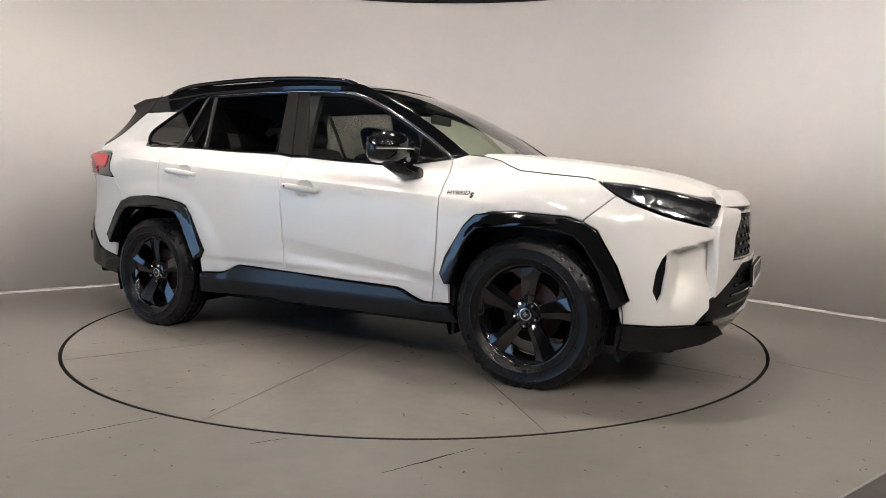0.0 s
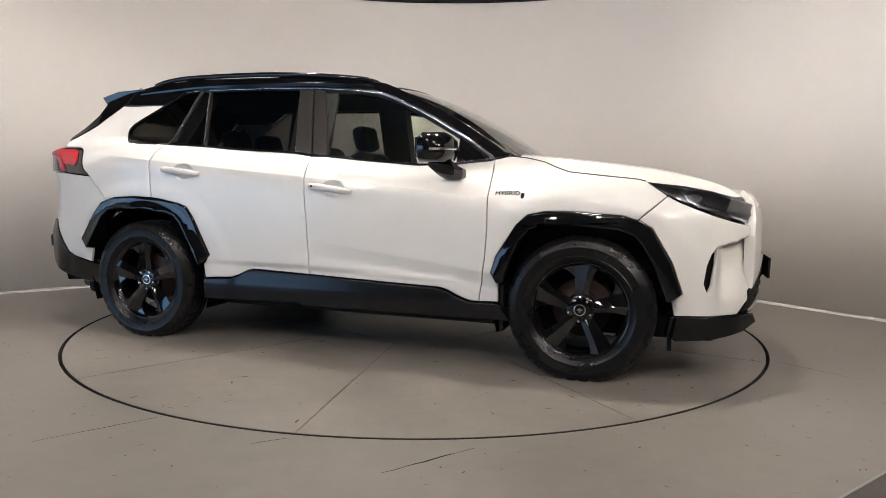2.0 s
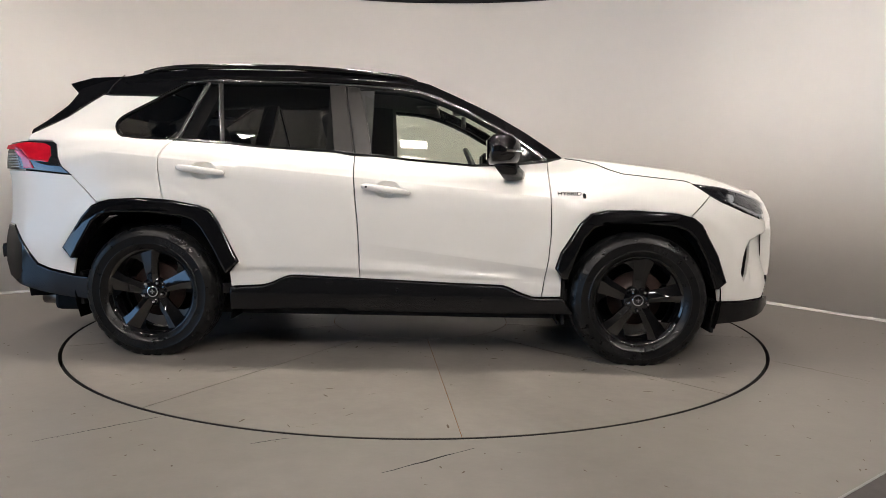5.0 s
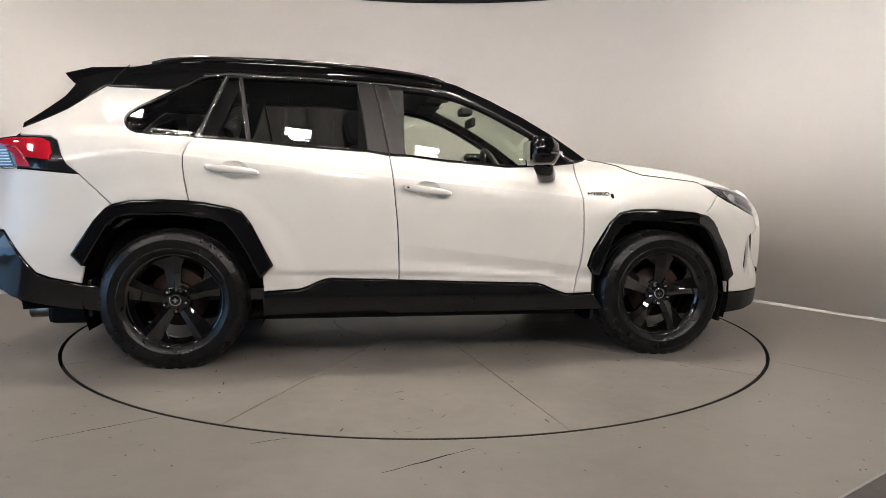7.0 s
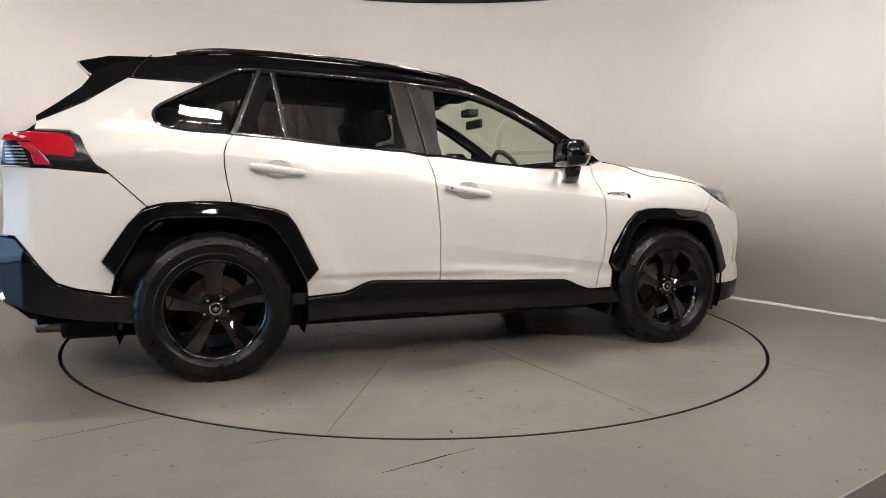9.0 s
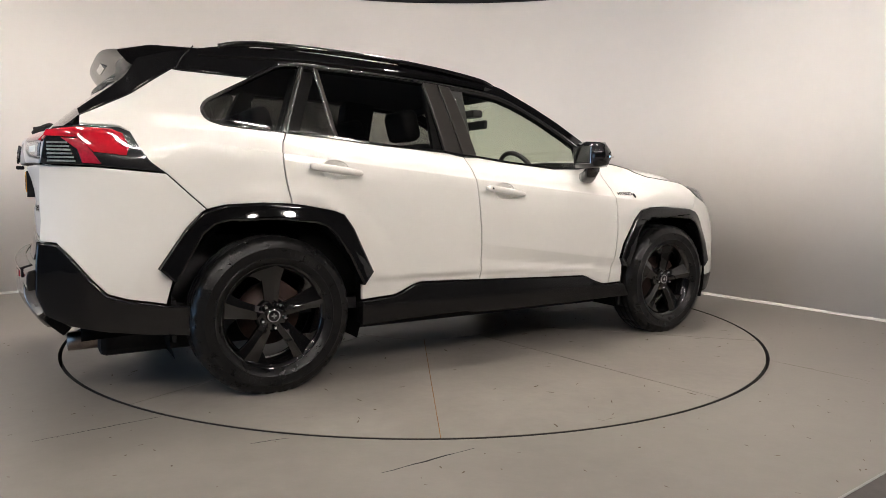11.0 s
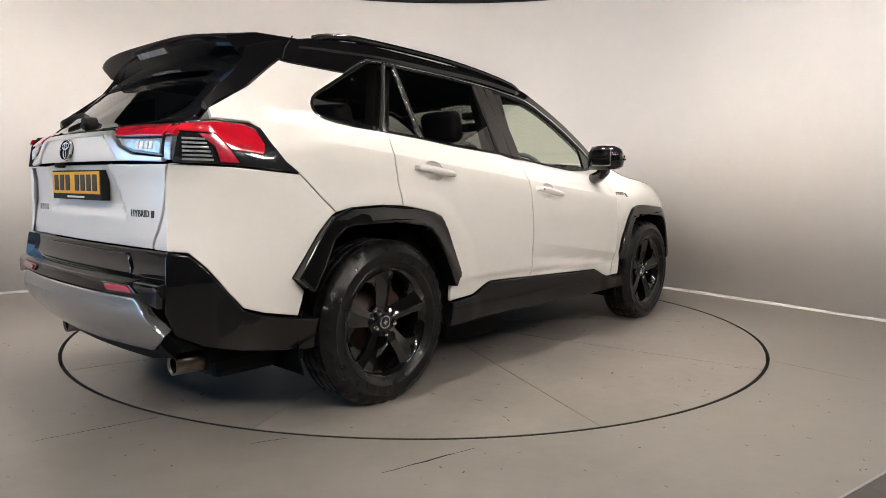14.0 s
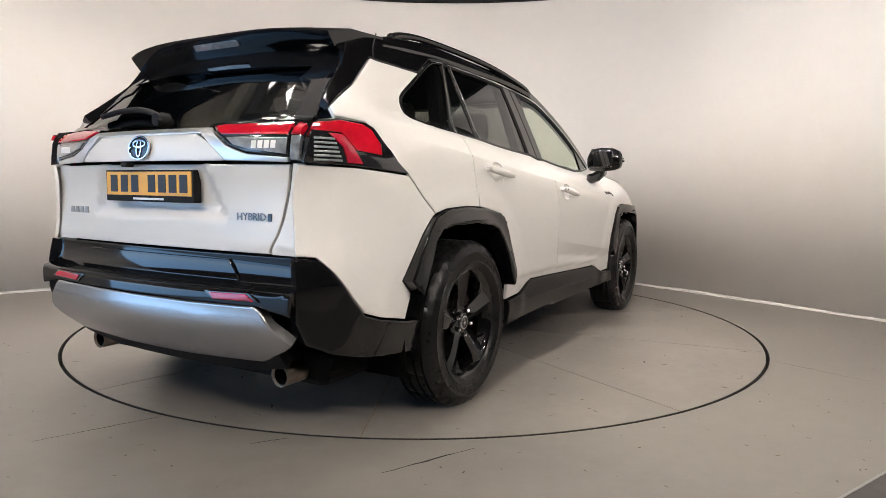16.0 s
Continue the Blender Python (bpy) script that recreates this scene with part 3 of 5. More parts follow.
ARCH_F_IN = [(0.95, 0.474), (0.99, 0.584), (1.031, 0.69), (1.088, 0.756), (1.16, 0.777), (1.306, 0.78), (1.52, 0.765), (1.59, 0.742), (1.63, 0.70), (1.70, 0.58), (1.755, 0.425)]


def shrink(pts, d):
    """Moves each corner of an outline inwards a little, for the gap between panels."""
    c = sum(p[0] * q[1] - q[0] * p[1] for p, q in zip(pts, pts[1:] + pts[:1]))
    s = 1 if c > 0 else -1
    out = []
    for i, p in enumerate(pts):
        a, b = np.array(pts[i - 1]), np.array(pts[(i + 1) % len(pts)])
        p = np.array(p)
        d1, d2 = (p - a) / (np.linalg.norm(p - a) + 1e-9), (b - p) / (np.linalg.norm(b - p) + 1e-9)
        n = np.array((-d1[1] - d2[1], d1[0] + d2[0]))
        L = np.linalg.norm(n)
        n = n / L if L > 1e-6 else n
        out.append(tuple(p + s * n * d / max(0.5, L / 2)))
    return out


def arch_off(x0):
    """Trim stands proud by its inner edge and leans back towards its outer one."""
    def f(u, v):
        goal = 0.918 - 0.055 * smooth01((u - 1.5) / 0.35)
        lean = 0.020 * smooth01((np.hypot((u - x0) * 0.98, v - 0.34) - 0.44) / 0.10)
        return np.maximum(0.008, goal - half_width(u, v) + 0.012 - lean)
    return f


def sill_off(u, v):
    return 0.030 - 0.026 * smooth01((v - 0.335) / 0.13)


def handle(side, s, x0, x1, z0, z1, door):
    """A body-coloured pull handle over a shallow cup."""
    xm, zm = (x0 + x1) / 2, (z0 + z1) / 2
    cup = cup_outline(xm, zm)
    slope = (z1 - z0) / (x1 - x0)
    y = float(half_width(xm, zm))
    secs = []
    for x, hz, d in ((-0.133, 0.007, 0.004), (-0.125, 0.014, 0.009), (-0.10, 0.018, 0.012), (-0.03, 0.019, 0.015), (0.05, 0.018, 0.015), (0.105, 0.015, 0.012), (0.127, 0.011, 0.008), (0.134, 0.005, 0.003)):
        secs.append([Vector((x, s * d * math.cos(a) * 1.05, hz * math.sin(a))) for a in np.linspace(0, 2 * math.pi, 12, endpoint=False)])
    h = part("handle", loft(secs), WHITE, door, smooth=True)
    h.matrix_local = Matrix.Translation((xm, s * (y + 0.030), zm)) @ Matrix.Rotation(-math.atan(slope), 4, "Y")
    for k in (-1, 1):
        part("handle_mount", box(k * 0.108 - 0.016, k * 0.108 + 0.016, *sorted((-s * 0.045, -s * 0.004)), -0.011, 0.011, 0.004), WHITE, h)
    part("handle_cup", sheet(cup, side, off=lambda u, v: -0.003 - 0.026 * np.clip(1 - ((u - xm - 0.005) / 0.072) ** 2 - ((v - zm) / 0.05) ** 2, 0, 1), thick=0.004, step=0.012, edge=0), WHITE, door, "shallow recess behind the handle")
    if x1 > -0.5:
        part("key_cap", box(-0.112, -0.100, *sorted((s * 0.012, s * 0.0145)), -0.005, 0.005, 0.0005), PLASTIC, h)


def cup_outline(xm, zm):
    return [(xm + 0.005 + 0.070 * math.cos(a), zm + 0.048 * math.sin(a)) for a in np.linspace(0, 2 * math.pi, 24, endpoint=False)]


def build_side(s):
    side = RIGHT if s < 0 else LEFT
    g = 0.0028
    bgap = [(-0.229, 1.128), (-0.212, 0.95), (-0.192, 0.74), (-0.184, 0.56), (-0.182, 0.450)]
    front_edge = [(0.82, 0.362), (0.833, 0.452), (0.852, 0.58), (0.861, 0.70), (0.861, 0.82), (0.858, 0.92), (0.852, 1.106)]
    # front door
    o = bgap[::-1] + [(-0.124, 1.127), (0.083, 1.105), (0.432, 1.078), (0.648, 1.083)] + front_edge[::-1] + [(0.772, 0.362), (0.695, 0.388), (0.645, 0.412), (0.602, 0.424), (0.26, 0.434)]
    door = part("front_door", sheet(shrink(o, g), side, holes=[cup_outline(-0.035, 0.9415)], step=0.024, cuts=FOLDS), WHITE, car)
    glass = [(-0.203, 1.497), (-0.165, 1.33), (-0.124, 1.132), (0.083, 1.110), (0.432, 1.083), (0.66, 1.090), (0.64, 1.235), (0.60, 1.263), (0.415, 1.366), (0.30, 1.420), (0.216, 1.453), (0.12, 1.482), (0.015, 1.500), (-0.152, 1.512)]
    w = part("window", sheet(glass, side, off=-0.012, thick=0.004), GLASS, door, "clear green-tinted side glass")
    w.visible_shadow = False
    part("window_frame", sheet(ribbon([(-0.30, 1.527), (-0.152, 1.521), (0.015, 1.509), (0.12, 1.491), (0.216, 1.462), (0.30, 1.429), (0.415, 1.375), (0.60, 1.273), (0.72, 1.196), (0.82, 1.123)], 0.024), side, off=-0.004, thick=0.03), PLASTIC, door)
    part("pillar_cover", sheet(shrink([(-0.303, 1.535), (-0.225, 1.527), (-0.172, 1.34), (-0.131, 1.13), (-0.226, 1.134)], 0.002), side, off=0.0, thick=0.03), PILLAR, door)
    part("mirror_sail", sheet([(0.645, 1.092), (0.648, 1.235), (0.72, 1.185), (0.825, 1.113)], side, off=-0.004), BLACK, door)
    part("waist_strip", sheet(ribbon([(-0.226, 1.136), (-0.124, 1.131), (0.083, 1.109), (0.432, 1.082), (0.648, 1.088), (0.848, 1.110)], 0.011), side, off=0.004, thick=0.012, edge=0.002), TRIM, door)
    handle(side, s, -0.164, 0.094, 0.958, 0.925, door)
    # rear door
    rear_edge = [(-1.247, 1.205), (-1.278, 1.16), (-1.293, 1.11), (-1.293, 1.05), (-1.284, 0.98), (-1.268, 0.90), (-1.262, 0.872)]
    o = rear_edge[::-1] + [(-0.97, 1.188), (-0.75, 1.169), (-0.345, 1.147)] + bgap + [(-0.562, 0.462), (-0.600, 0.452), (-0.629, 0.440), (-0.67, 0.420), (-0.714, 0.406), (-0.90, 0.394), (-0.905, 0.477), (-0.85, 0.537), (-0.958, 0.757), (-1.005, 0.820), (-1.057, 0.839), (-1.191, 0.863)]
    door = part("rear_door", sheet(shrink(o, g), side, holes=[cup_outline(-1.0465, 1.0335)], step=0.024, cuts=FOLDS), WHITE, car)
    w = part("window", sheet([(-0.969, 1.192), (-1.0, 1.38), (-1.022, 1.546), (-0.63, 1.543), (-0.402, 1.536), (-0.374, 1.34), (-0.349, 1.153), (-0.751, 1.174)], side, off=-0.012, thick=0.004), TINT, door, "dark privacy glass")
    w.visible_shadow = False
    w = part("corner_window", sheet([(-1.226, 1.212), (-1.103, 1.546), (-1.045, 1.546), (-0.988, 1.194)], side, off=-0.012, thick=0.004), TINT, door, "dark privacy glass")
    w.visible_shadow = False
    part("window_divider", sheet(ribbon([(-1.035, 1.548), (-1.005, 1.36), (-0.978, 1.190)], 0.017), side, off=-0.004, thick=0.02, edge=0.003), PILLAR, door)
    part("pillar_cover", sheet(shrink([(-0.401, 1.540), (-0.309, 1.536), (-0.231, 1.136), (-0.346, 1.150)], 0.002), side, off=0.0, thick=0.03), PILLAR, door)
    part("window_frame", sheet(ribbon([(-1.10, 1.548), (-0.63, 1.546), (-0.40, 1.539), (-0.30, 1.534)], 0.012), side, off=-0.004, thick=0.03), PLASTIC, door)
    part("bright_strip", sheet(ribbon([(-1.100, 1.5525), (-0.63, 1.5505), (-0.40, 1.5435), (-0.30, 1.5385)], 0.004), side, off=0.0, thick=0.012, edge=0.001), SATIN, door, "thin satin chrome strip")
    part("bright_strip", sheet(ribbon([(-1.047, 1.546), (-1.017, 1.36), (-0.990, 1.192)], 0.0045), side, off=-0.002, thick=0.012, edge=0.001), SATIN, door, "thin satin chrome strip")
    part("bright_strip", sheet(ribbon([(-1.108, 1.546), (-1.17, 1.38), (-1.233, 1.213)], 0.0045), side, off=0.002, thick=0.012, edge=0.001), SATIN, door, "thin satin chrome strip")
    part("waist_strip", sheet(ribbon([(-1.235, 1.211), (-0.97, 1.193), (-0.75, 1.174), (-0.345, 1.152), (-0.232, 1.137)], 0.011), side, off=0.004, thick=0.012, edge=0.002), TRIM, door)
    handle(side, s, -1.181, -0.912, 1.048, 1.019, door)
    # front wing
    o = front_edge + [(0.93, 1.128), (1.03, 1.122), (1.125, 1.100), (1.19, 1.072), (1.259, 1.048), (1.42, 1.031), (1.598, 1.014), (1.632, 1.004), (1.739, 0.931), (1.607, 0.811), (1.539, 0.832), (1.306, 0.846), (1.159, 0.844), (1.072, 0.825), (1.014, 0.77), (0.915, 0.612), (0.889, 0.526), (0.925, 0.474), (0.925, 0.366)]
    wing = part("front_wing", sheet(shrink(o, g), side, step=0.024, cuts=FOLDS[:4]), WHITE, car)
    part("bonnet_seam", sheet(ribbon([(0.95, 1.128), (1.03, 1.119), (1.125, 1.097), (1.19, 1.069), (1.259, 1.045), (1.42, 1.028), (1.598, 1.011), (1.632, 1.002)], 0.0035), side, off=0.0025, thick=0.004, edge=0), GROOVE, wing, "dark shut line beside the bonnet")
    # front bumper flank
    o = [(1.607, 0.811), (1.739, 0.931), (1.80, 0.898), (1.95, 0.840), (2.06, 0.806), (2.145, 0.785), (2.175, 0.745), (2.17, 0.70), (2.165, 0.60), (2.172, 0.485), (2.13, 0.415), (2.085, 0.356), (1.95, 0.350), (1.79, 0.350), (1.775, 0.425), (1.822, 0.462), (1.769, 0.612), (1.674, 0.774)]
    slit = [(1.975, 0.690), (1.950, 0.655), (1.930, 0.60), (1.918, 0.51), (1.938, 0.460), (1.955, 0.50), (1.962, 0.56), (1.968, 0.60), (1.978, 0.65)]
    dip = lambda u, v: -0.085 * smooth01((u - 1.972) / 0.03) * smooth01((0.685 + 0.33 * (u - 1.97) - v) / 0.012) * smooth01((v - 0.40) / 0.22)
    part("front_bumper_flank", sheet(shrink(o, g), side, off=dip, step=0.016, holes=[slit]), WHITE, car)
    part("front_vent", sheet([(1.90, 0.72), (1.89, 0.44), (1.965, 0.44), (1.982, 0.56), (1.984, 0.72)], side, off=-0.04, step=0.03), PLASTIC, car)
    o = [(1.775, 0.346), (1.95, 0.345), (2.09, 0.35), (2.17, 0.345), (2.19, 0.30), (2.12, 0.262), (1.98, 0.232), (1.80, 0.222), (1.76, 0.25)]
    part("front_lip", sheet(o, side, off=0.004, thick=0.05), TRIM, car)
    # quarter panel
    o = rear_edge[::-1] + [(-1.35, 1.213), (-1.521, 1.222), (-1.565, 1.238), (-1.590, 1.262), (-1.605, 1.292), (-1.598, 1.315), (-1.575, 1.335), (-1.509, 1.376), (-1.42, 1.430), (-1.375, 1.462), (-1.55, 1.466), (-1.683, 1.468), (-1.72, 1.472), (-1.80, 1.415), (-1.899, 1.341), (-2.044, 1.262), (-2.095, 1.235), (-2.10, 1.196), (-1.949, 1.192), (-1.915, 1.17), (-1.885, 1.10), (-1.85, 1.045), (-1.791, 1.001), (-1.635, 0.85), (-1.559, 0.868), (-1.395, 0.877)]
    part("quarter_panel", sheet(shrink(o, g), side, step=0.026, cuts=FOLDS[:4]), WHITE, car)
    o = [(-1.791, 1.001), (-2.05, 1.022), (-2.245, 1.027), (-2.25, 0.89), (-2.248, 0.80), (-2.255, 0.718), (-2.197, 0.712), (-2.151, 0.661), (-2.08, 0.565), (-2.024, 0.500), (-1.95, 0.475), (-1.80, 0.445), (-1.775, 0.545), (-1.830, 0.600), (-1.718, 0.77), (-1.658, 0.836), (-1.635, 0.85)]
    part("rear_bumper_cover", sheet(shrink(o, g), side, step=0.026), WHITE, car)
    q = chaikin([(-1.606, 1.292), (-1.586, 1.252), (-1.521, 1.226), (-1.262, 1.214), (-1.236, 1.25), (-1.115, 1.545), (-1.228, 1.530), (-1.325, 1.473), (-1.509, 1.371), (-1.585, 1.327)], 2)
    w = part("quarter_window", sheet(q, side, off=-0.008, thick=0.005), TINT, car, "dark privacy quarter glass")
    w.visible_shadow = False
    part("window_seal", sheet(ribbon(chaikin([(-1.262, 1.208), (-1.521, 1.218), (-1.592, 1.246), (-1.614, 1.292), (-1.592, 1.334), (-1.512, 1.381), (-1.328, 1.484), (-1.228, 1.541), (-1.115, 1.553), (-1.115, 1.553), (-1.228, 1.541)], 1)[:18], 0.014), side, off=0.003, thick=0.02, edge=0.003), TRIM, w)
    part("pillar_strip", sheet(ribbon([(-1.245, 1.208), (-1.175, 1.38), (-1.105, 1.552)], 0.020), side, off=-0.002, thick=0.02, edge=0.003), PILLAR, car)
    # bright line round the tops of the windows
    part("bright_strip", sheet(ribbon([(-1.228, 1.546), (-1.106, 1.557), (-0.632, 1.555), (-0.222, 1.541), (0.014, 1.520), (0.12, 1.503), (0.215, 1.472), (0.382, 1.398), (0.545, 1.312), (0.706, 1.216), (0.852, 1.112)], 0.010), side, off=0.004, thick=0.012, edge=0.002), CHROME, car, "thin chrome window strip")
    # black roof side with windscreen pillar and rear fin
    o = [(-1.375, 1.466), (-1.325, 1.498), (-1.228, 1.551), (-1.106, 1.563), (-0.632, 1.561), (-0.222, 1.547), (0.014, 1.526), (0.12, 1.509), (0.215, 1.478), (0.382, 1.404), (0.545, 1.318), (0.706, 1.222), (0.85, 1.120), (0.935, 1.132), (0.86, 1.185), (0.72, 1.278), (0.55, 1.376), (0.37, 1.466), (0.17, 1.555), (0.0, 1.597), (-0.3, 1.622), (-1.2, 1.63), (-1.5, 1.605), (-1.72, 1.555), (-1.86, 1.505), (-1.885, 1.46), (-1.92, 1.41), (-2.10, 1.262), (-2.095, 1.238), (-2.044, 1.266), (-1.899, 1.345), (-1.80, 1.419), (-1.72, 1.476), (-1.683, 1.472), (-1.55, 1.470)]
    part("roof_side", sheet(o, side, thick=0.03), BLACK, car, "gloss black roof side")
    part("roof_seam", sheet(ribbon([(-1.70, 1.478), (-1.672, 1.53), (-1.615, 1.592)], 0.005), side, off=0.0012, thick=0.002, edge=0), GROOVE, car)
    # wheel arch trims
    part("arch_trim", sheet(ARCH_R + ARCH_R_IN[::-1], side, off=arch_off(-1.345), thick=0.07, step=0.04, edge=0.012), BLACK, car, "gloss black wheel arch trim")
    part("arch_trim", sheet(ARCH_F + ARCH_F_IN[::-1], side, off=arch_off(1.345), thick=0.07, step=0.04, edge=0.012), BLACK, car, "gloss black wheel arch trim")
    # sill
    top = [(-0.90, 0.391), (-0.714, 0.403), (-0.67, 0.417), (-0.629, 0.437), (-0.600, 0.449), (-0.562, 0.459), (-0.186, 0.448), (0.26, 0.431), (0.602, 0.421), (0.645, 0.408), (0.695, 0.384), (0.772, 0.359), (0.93, 0.361)]
    part("sill", sheet(top + [(0.99, 0.275), (0.604, 0.268), (-0.236, 0.268), (-0.26, 0.283), (-0.90, 0.268)], side, off=sill_off, thick=0.06, step=0.035, edge=0.008), TRIM, car, "satin black sill cladding")
    # tail lamp on the quarter panel
    lo = [(-2.24, 1.032), (-2.05, 1.027), (-1.795, 1.006), (-1.85, 1.05), (-1.885, 1.105), (-1.915, 1.172), (-1.952, 1.188), (-2.10, 1.192), (-2.19, 1.178), (-2.222, 1.13)]
    bulge = lambda d: (lambda u, v: d + 0.012 * smooth01((-2.0 - u) / 0.2))
    tail = part("tail_lamp", sheet(lo, side, off=bulge(0.004), thick=0.03, step=0.03), LAMPDARK, car, "dark-cased tail lamp with red lens")
    part("red_lens", sheet([(-2.214, 1.166), (-2.10, 1.184), (-1.985, 1.180), (-1.945, 1.163), (-1.925, 1.11), (-1.937, 1.071), (-2.053, 1.082), (-2.085, 1.115), (-2.11, 1.139), (-2.226, 1.142)], side, off=bulge(0.012), thick=0.01, step=0.03), RED, tail, "bright red lens")
    part("red_lens", sheet([(-2.105, 1.134), (-2.078, 1.108), (-2.056, 1.078), (-2.028, 1.034), (-2.095, 1.036), (-2.11, 1.09), (-2.165, 1.135)], side, off=bulge(0.011), thick=0.01, step=0.03), DARKRED, tail)
    for k in range(6):
        z = 1.043 + k * 0.0145
        part("lens_rib", sheet(ribbon([(-2.214, z), (-2.118 - 0.005 * k, z)], 0.0075), side, off=bulge(0.010), thick=0.008, edge=0.001), CLEAR, tail)
    part("red_lens", sheet([(s * 0.671, 1.172), (s * 0.703, 1.168), (s * 0.706, 1.132), (s * 0.671, 1.130)], REAR, off=0.012, thick=0.02, step=0.02), RED, tail)
    part("clear_lens", sheet([(s * 0.671, 1.124), (s * 0.706, 1.126), (s * 0.704, 1.040), (s * 0.671, 1.042)], REAR, off=0.008, thick=0.02, step=0.02), CLEAR, tail)
    # rear bumper corner
    o = [(-2.262, 0.716), (-2.235, 0.712), (-2.197, 0.706), (-2.151, 0.655), (-2.08, 0.559), (-2.024, 0.494), (-1.95, 0.469), (-1.80, 0.438), (-1.70, 0.43), (-1.70, 0.298), (-1.86, 0.315), (-2.026, 0.340), (-2.16, 0.375), (-2.245, 0.42), (-2.275, 0.50), (-2.272, 0.62)]
    part("rear_bumper_corner", sheet(o, side, off=0.006, thick=0.05, step=0.04, edge=0.008), BLACK, car, "black bumper corner")
    # headlamp
    o = [(1.637, 1.000), (1.80, 0.985), (1.95, 0.958), (2.06, 0.925), (2.16, 0.890), (2.155, 0.83), (2.125, 0.794), (1.95, 0.846), (1.80, 0.903), (1.742, 0.930)]
    lamp = part("headlamp", sheet(shrink(o, 0.002), side, off=-0.022, thick=0.03, step=0.03), LAMPDARK, car, "dark headlamp with bright inner reflectors")
    for a in ([(1.90, 0.93), (1.99, 0.905), (1.985, 0.872), (1.915, 0.885)], [(2.01, 0.90), (2.09, 0.872), (2.085, 0.84), (2.015, 0.862)], [(2.10, 0.868), (2.145, 0.85), (2.14, 0.825), (2.105, 0.832)]):
        part("reflector", sheet(chaikin(a, 2), side, off=-0.012, thick=0.02, step=0.02), DARKCHROME, lamp, "dark chrome lamp reflector")
    part("light_blade", sheet(ribbon([(1.80, 0.955), (1.865, 0.895), (1.95, 0.862), (2.12, 0.806)], 0.012, 4), side, off=-0.012, thick=0.01, edge=0.002), CHROME, lamp, "chrome light strip")
    part("projector", sheet([(1.86 + 0.035 * math.cos(a), 0.918 + 0.024 * math.sin(a)) for a in np.linspace(0, 6.28, 16, endpoint=False)], side, off=-0.010, thick=0.02, step=0.02), CHROME, lamp, "round projector lens")
    part("light_blade", sheet(ribbon([(1.70, 0.985), (1.90, 0.957), (2.05, 0.917)], 0.008, 4), side, off=-0.012, thick=0.01, edge=0.002), CHROME, lamp)
    c = part("lamp_cover", sheet(shrink(o, 0.002), side, off=-0.001, thick=0.004, step=0.03), LENS, lamp, "clear lamp cover")
    c.visible_shadow = False
    # badge on the wing
    y = float(half_width(0.97, 0.93))
    e = 0.02
    tilt = math.atan2(float(half_width(0.97, 0.95) - half_width(0.97, 0.91)), 0.04)
    m = Matrix.Translation((0.96, s * (y + 0.004), 0.931)) @ Matrix.Rotation(radians(90) + tilt, 4, "X") if s < 0 else Matrix.Translation((0.96, y + 0.004, 0.931)) @ Matrix.Rotation(radians(180), 4, "Z") @ Matrix.Rotation(radians(90) + tilt, 4, "X")
    words("HYBRID", 0.038, DARKCHROME, wing, m, "badge", "small chrome HYBRID lettering")
    part("badge_mark", sheet(chaikin([(1.030, 0.908), (1.048, 0.908), (1.048, 0.935), (1.030, 0.935)], 1), side, off=0.004, thick=0.004, edge=0.001), DARKCHROME, wing)
    # door mirror
    mir = loft([[Vector((x, s * y2, z)) for x, z in ((x0, z0 + 0.03), (x0 + 0.015, z0), (x1 - 0.03, z0 + 0.005), (x1, z0 + 0.05), (x1 - 0.01, z1 - 0.035), (x1 - 0.05, z1), (x0 + 0.03, z1), (x0, z1 - 0.03))]
                for y2, x0, x1, z0, z1 in ((0.815, 0.535, 0.665, 1.10, 1.20), (0.84, 0.515, 0.695, 1.085, 1.232), (0.92, 0.505, 0.692, 1.080, 1.240), (0.99, 0.51, 0.672, 1.086, 1.235), (1.03, 0.52, 0.64, 1.10, 1.215), (1.045, 0.535, 0.61, 1.12, 1.195))])
    for f in mir.faces:
        f.smooth = True
    mirror = part("door_mirror", mir, BLACK, car, "gloss black door mirror")
    part("mirror_glass", box(0.5030, 0.5065, *sorted((s * 0.865, s * 0.995)), 1.108, 1.212, 0.0015), material("mirror_silver", (0.55, 0.56, 0.58), 0.02, 1.0) if "mirror_silver" not in bpy.data.materials else bpy.data.materials["mirror_silver"], mirror, "mirror glass")
    stalk = []
    for y2, xc, zc, ax, az in ((0.79, 0.665, 1.03, 0.055, 0.034), (0.83, 0.65, 1.035, 0.055, 0.038), (0.87, 0.63, 1.055, 0.05, 0.042), (0.92, 0.60, 1.09, 0.055, 0.035)):
        stalk.append([Vector((xc + ax * math.copysign(abs(math.cos(a)) ** 0.6, math.cos(a)), s * y2, zc + az * math.copysign(abs(math.sin(a)) ** 0.6, math.sin(a)))) for a in np.linspace(0, 2 * math.pi, 16, endpoint=False)])
    part("mirror_stalk", loft(stalk), BLACK, mirror, smooth=True)
    part("indicator", tube([(0.700, s * 0.86, 1.155), (0.698, s * 0.92, 1.155), (0.682, s * 0.985, 1.152), (0.648, s * 1.03, 1.15), (0.60, s * 1.048, 1.15)], 0.007, 6), CHROME, mirror, "chrome indicator strip")
    # roof rail
    rail = spline([(-1.50, s * 0.565, 1.602), (-1.40, s * 0.565, 1.626), (-1.2, s * 0.565, 1.643), (-0.7, s * 0.565, 1.643), (-0.3, s * 0.562, 1.622), (0.0, s * 0.555, 1.590), (0.10, s * 0.55, 1.562)], 5)
    r = part("roof_rail", tube(rail, 0.017, 8, 0.9), BLACK, car, smooth=True)
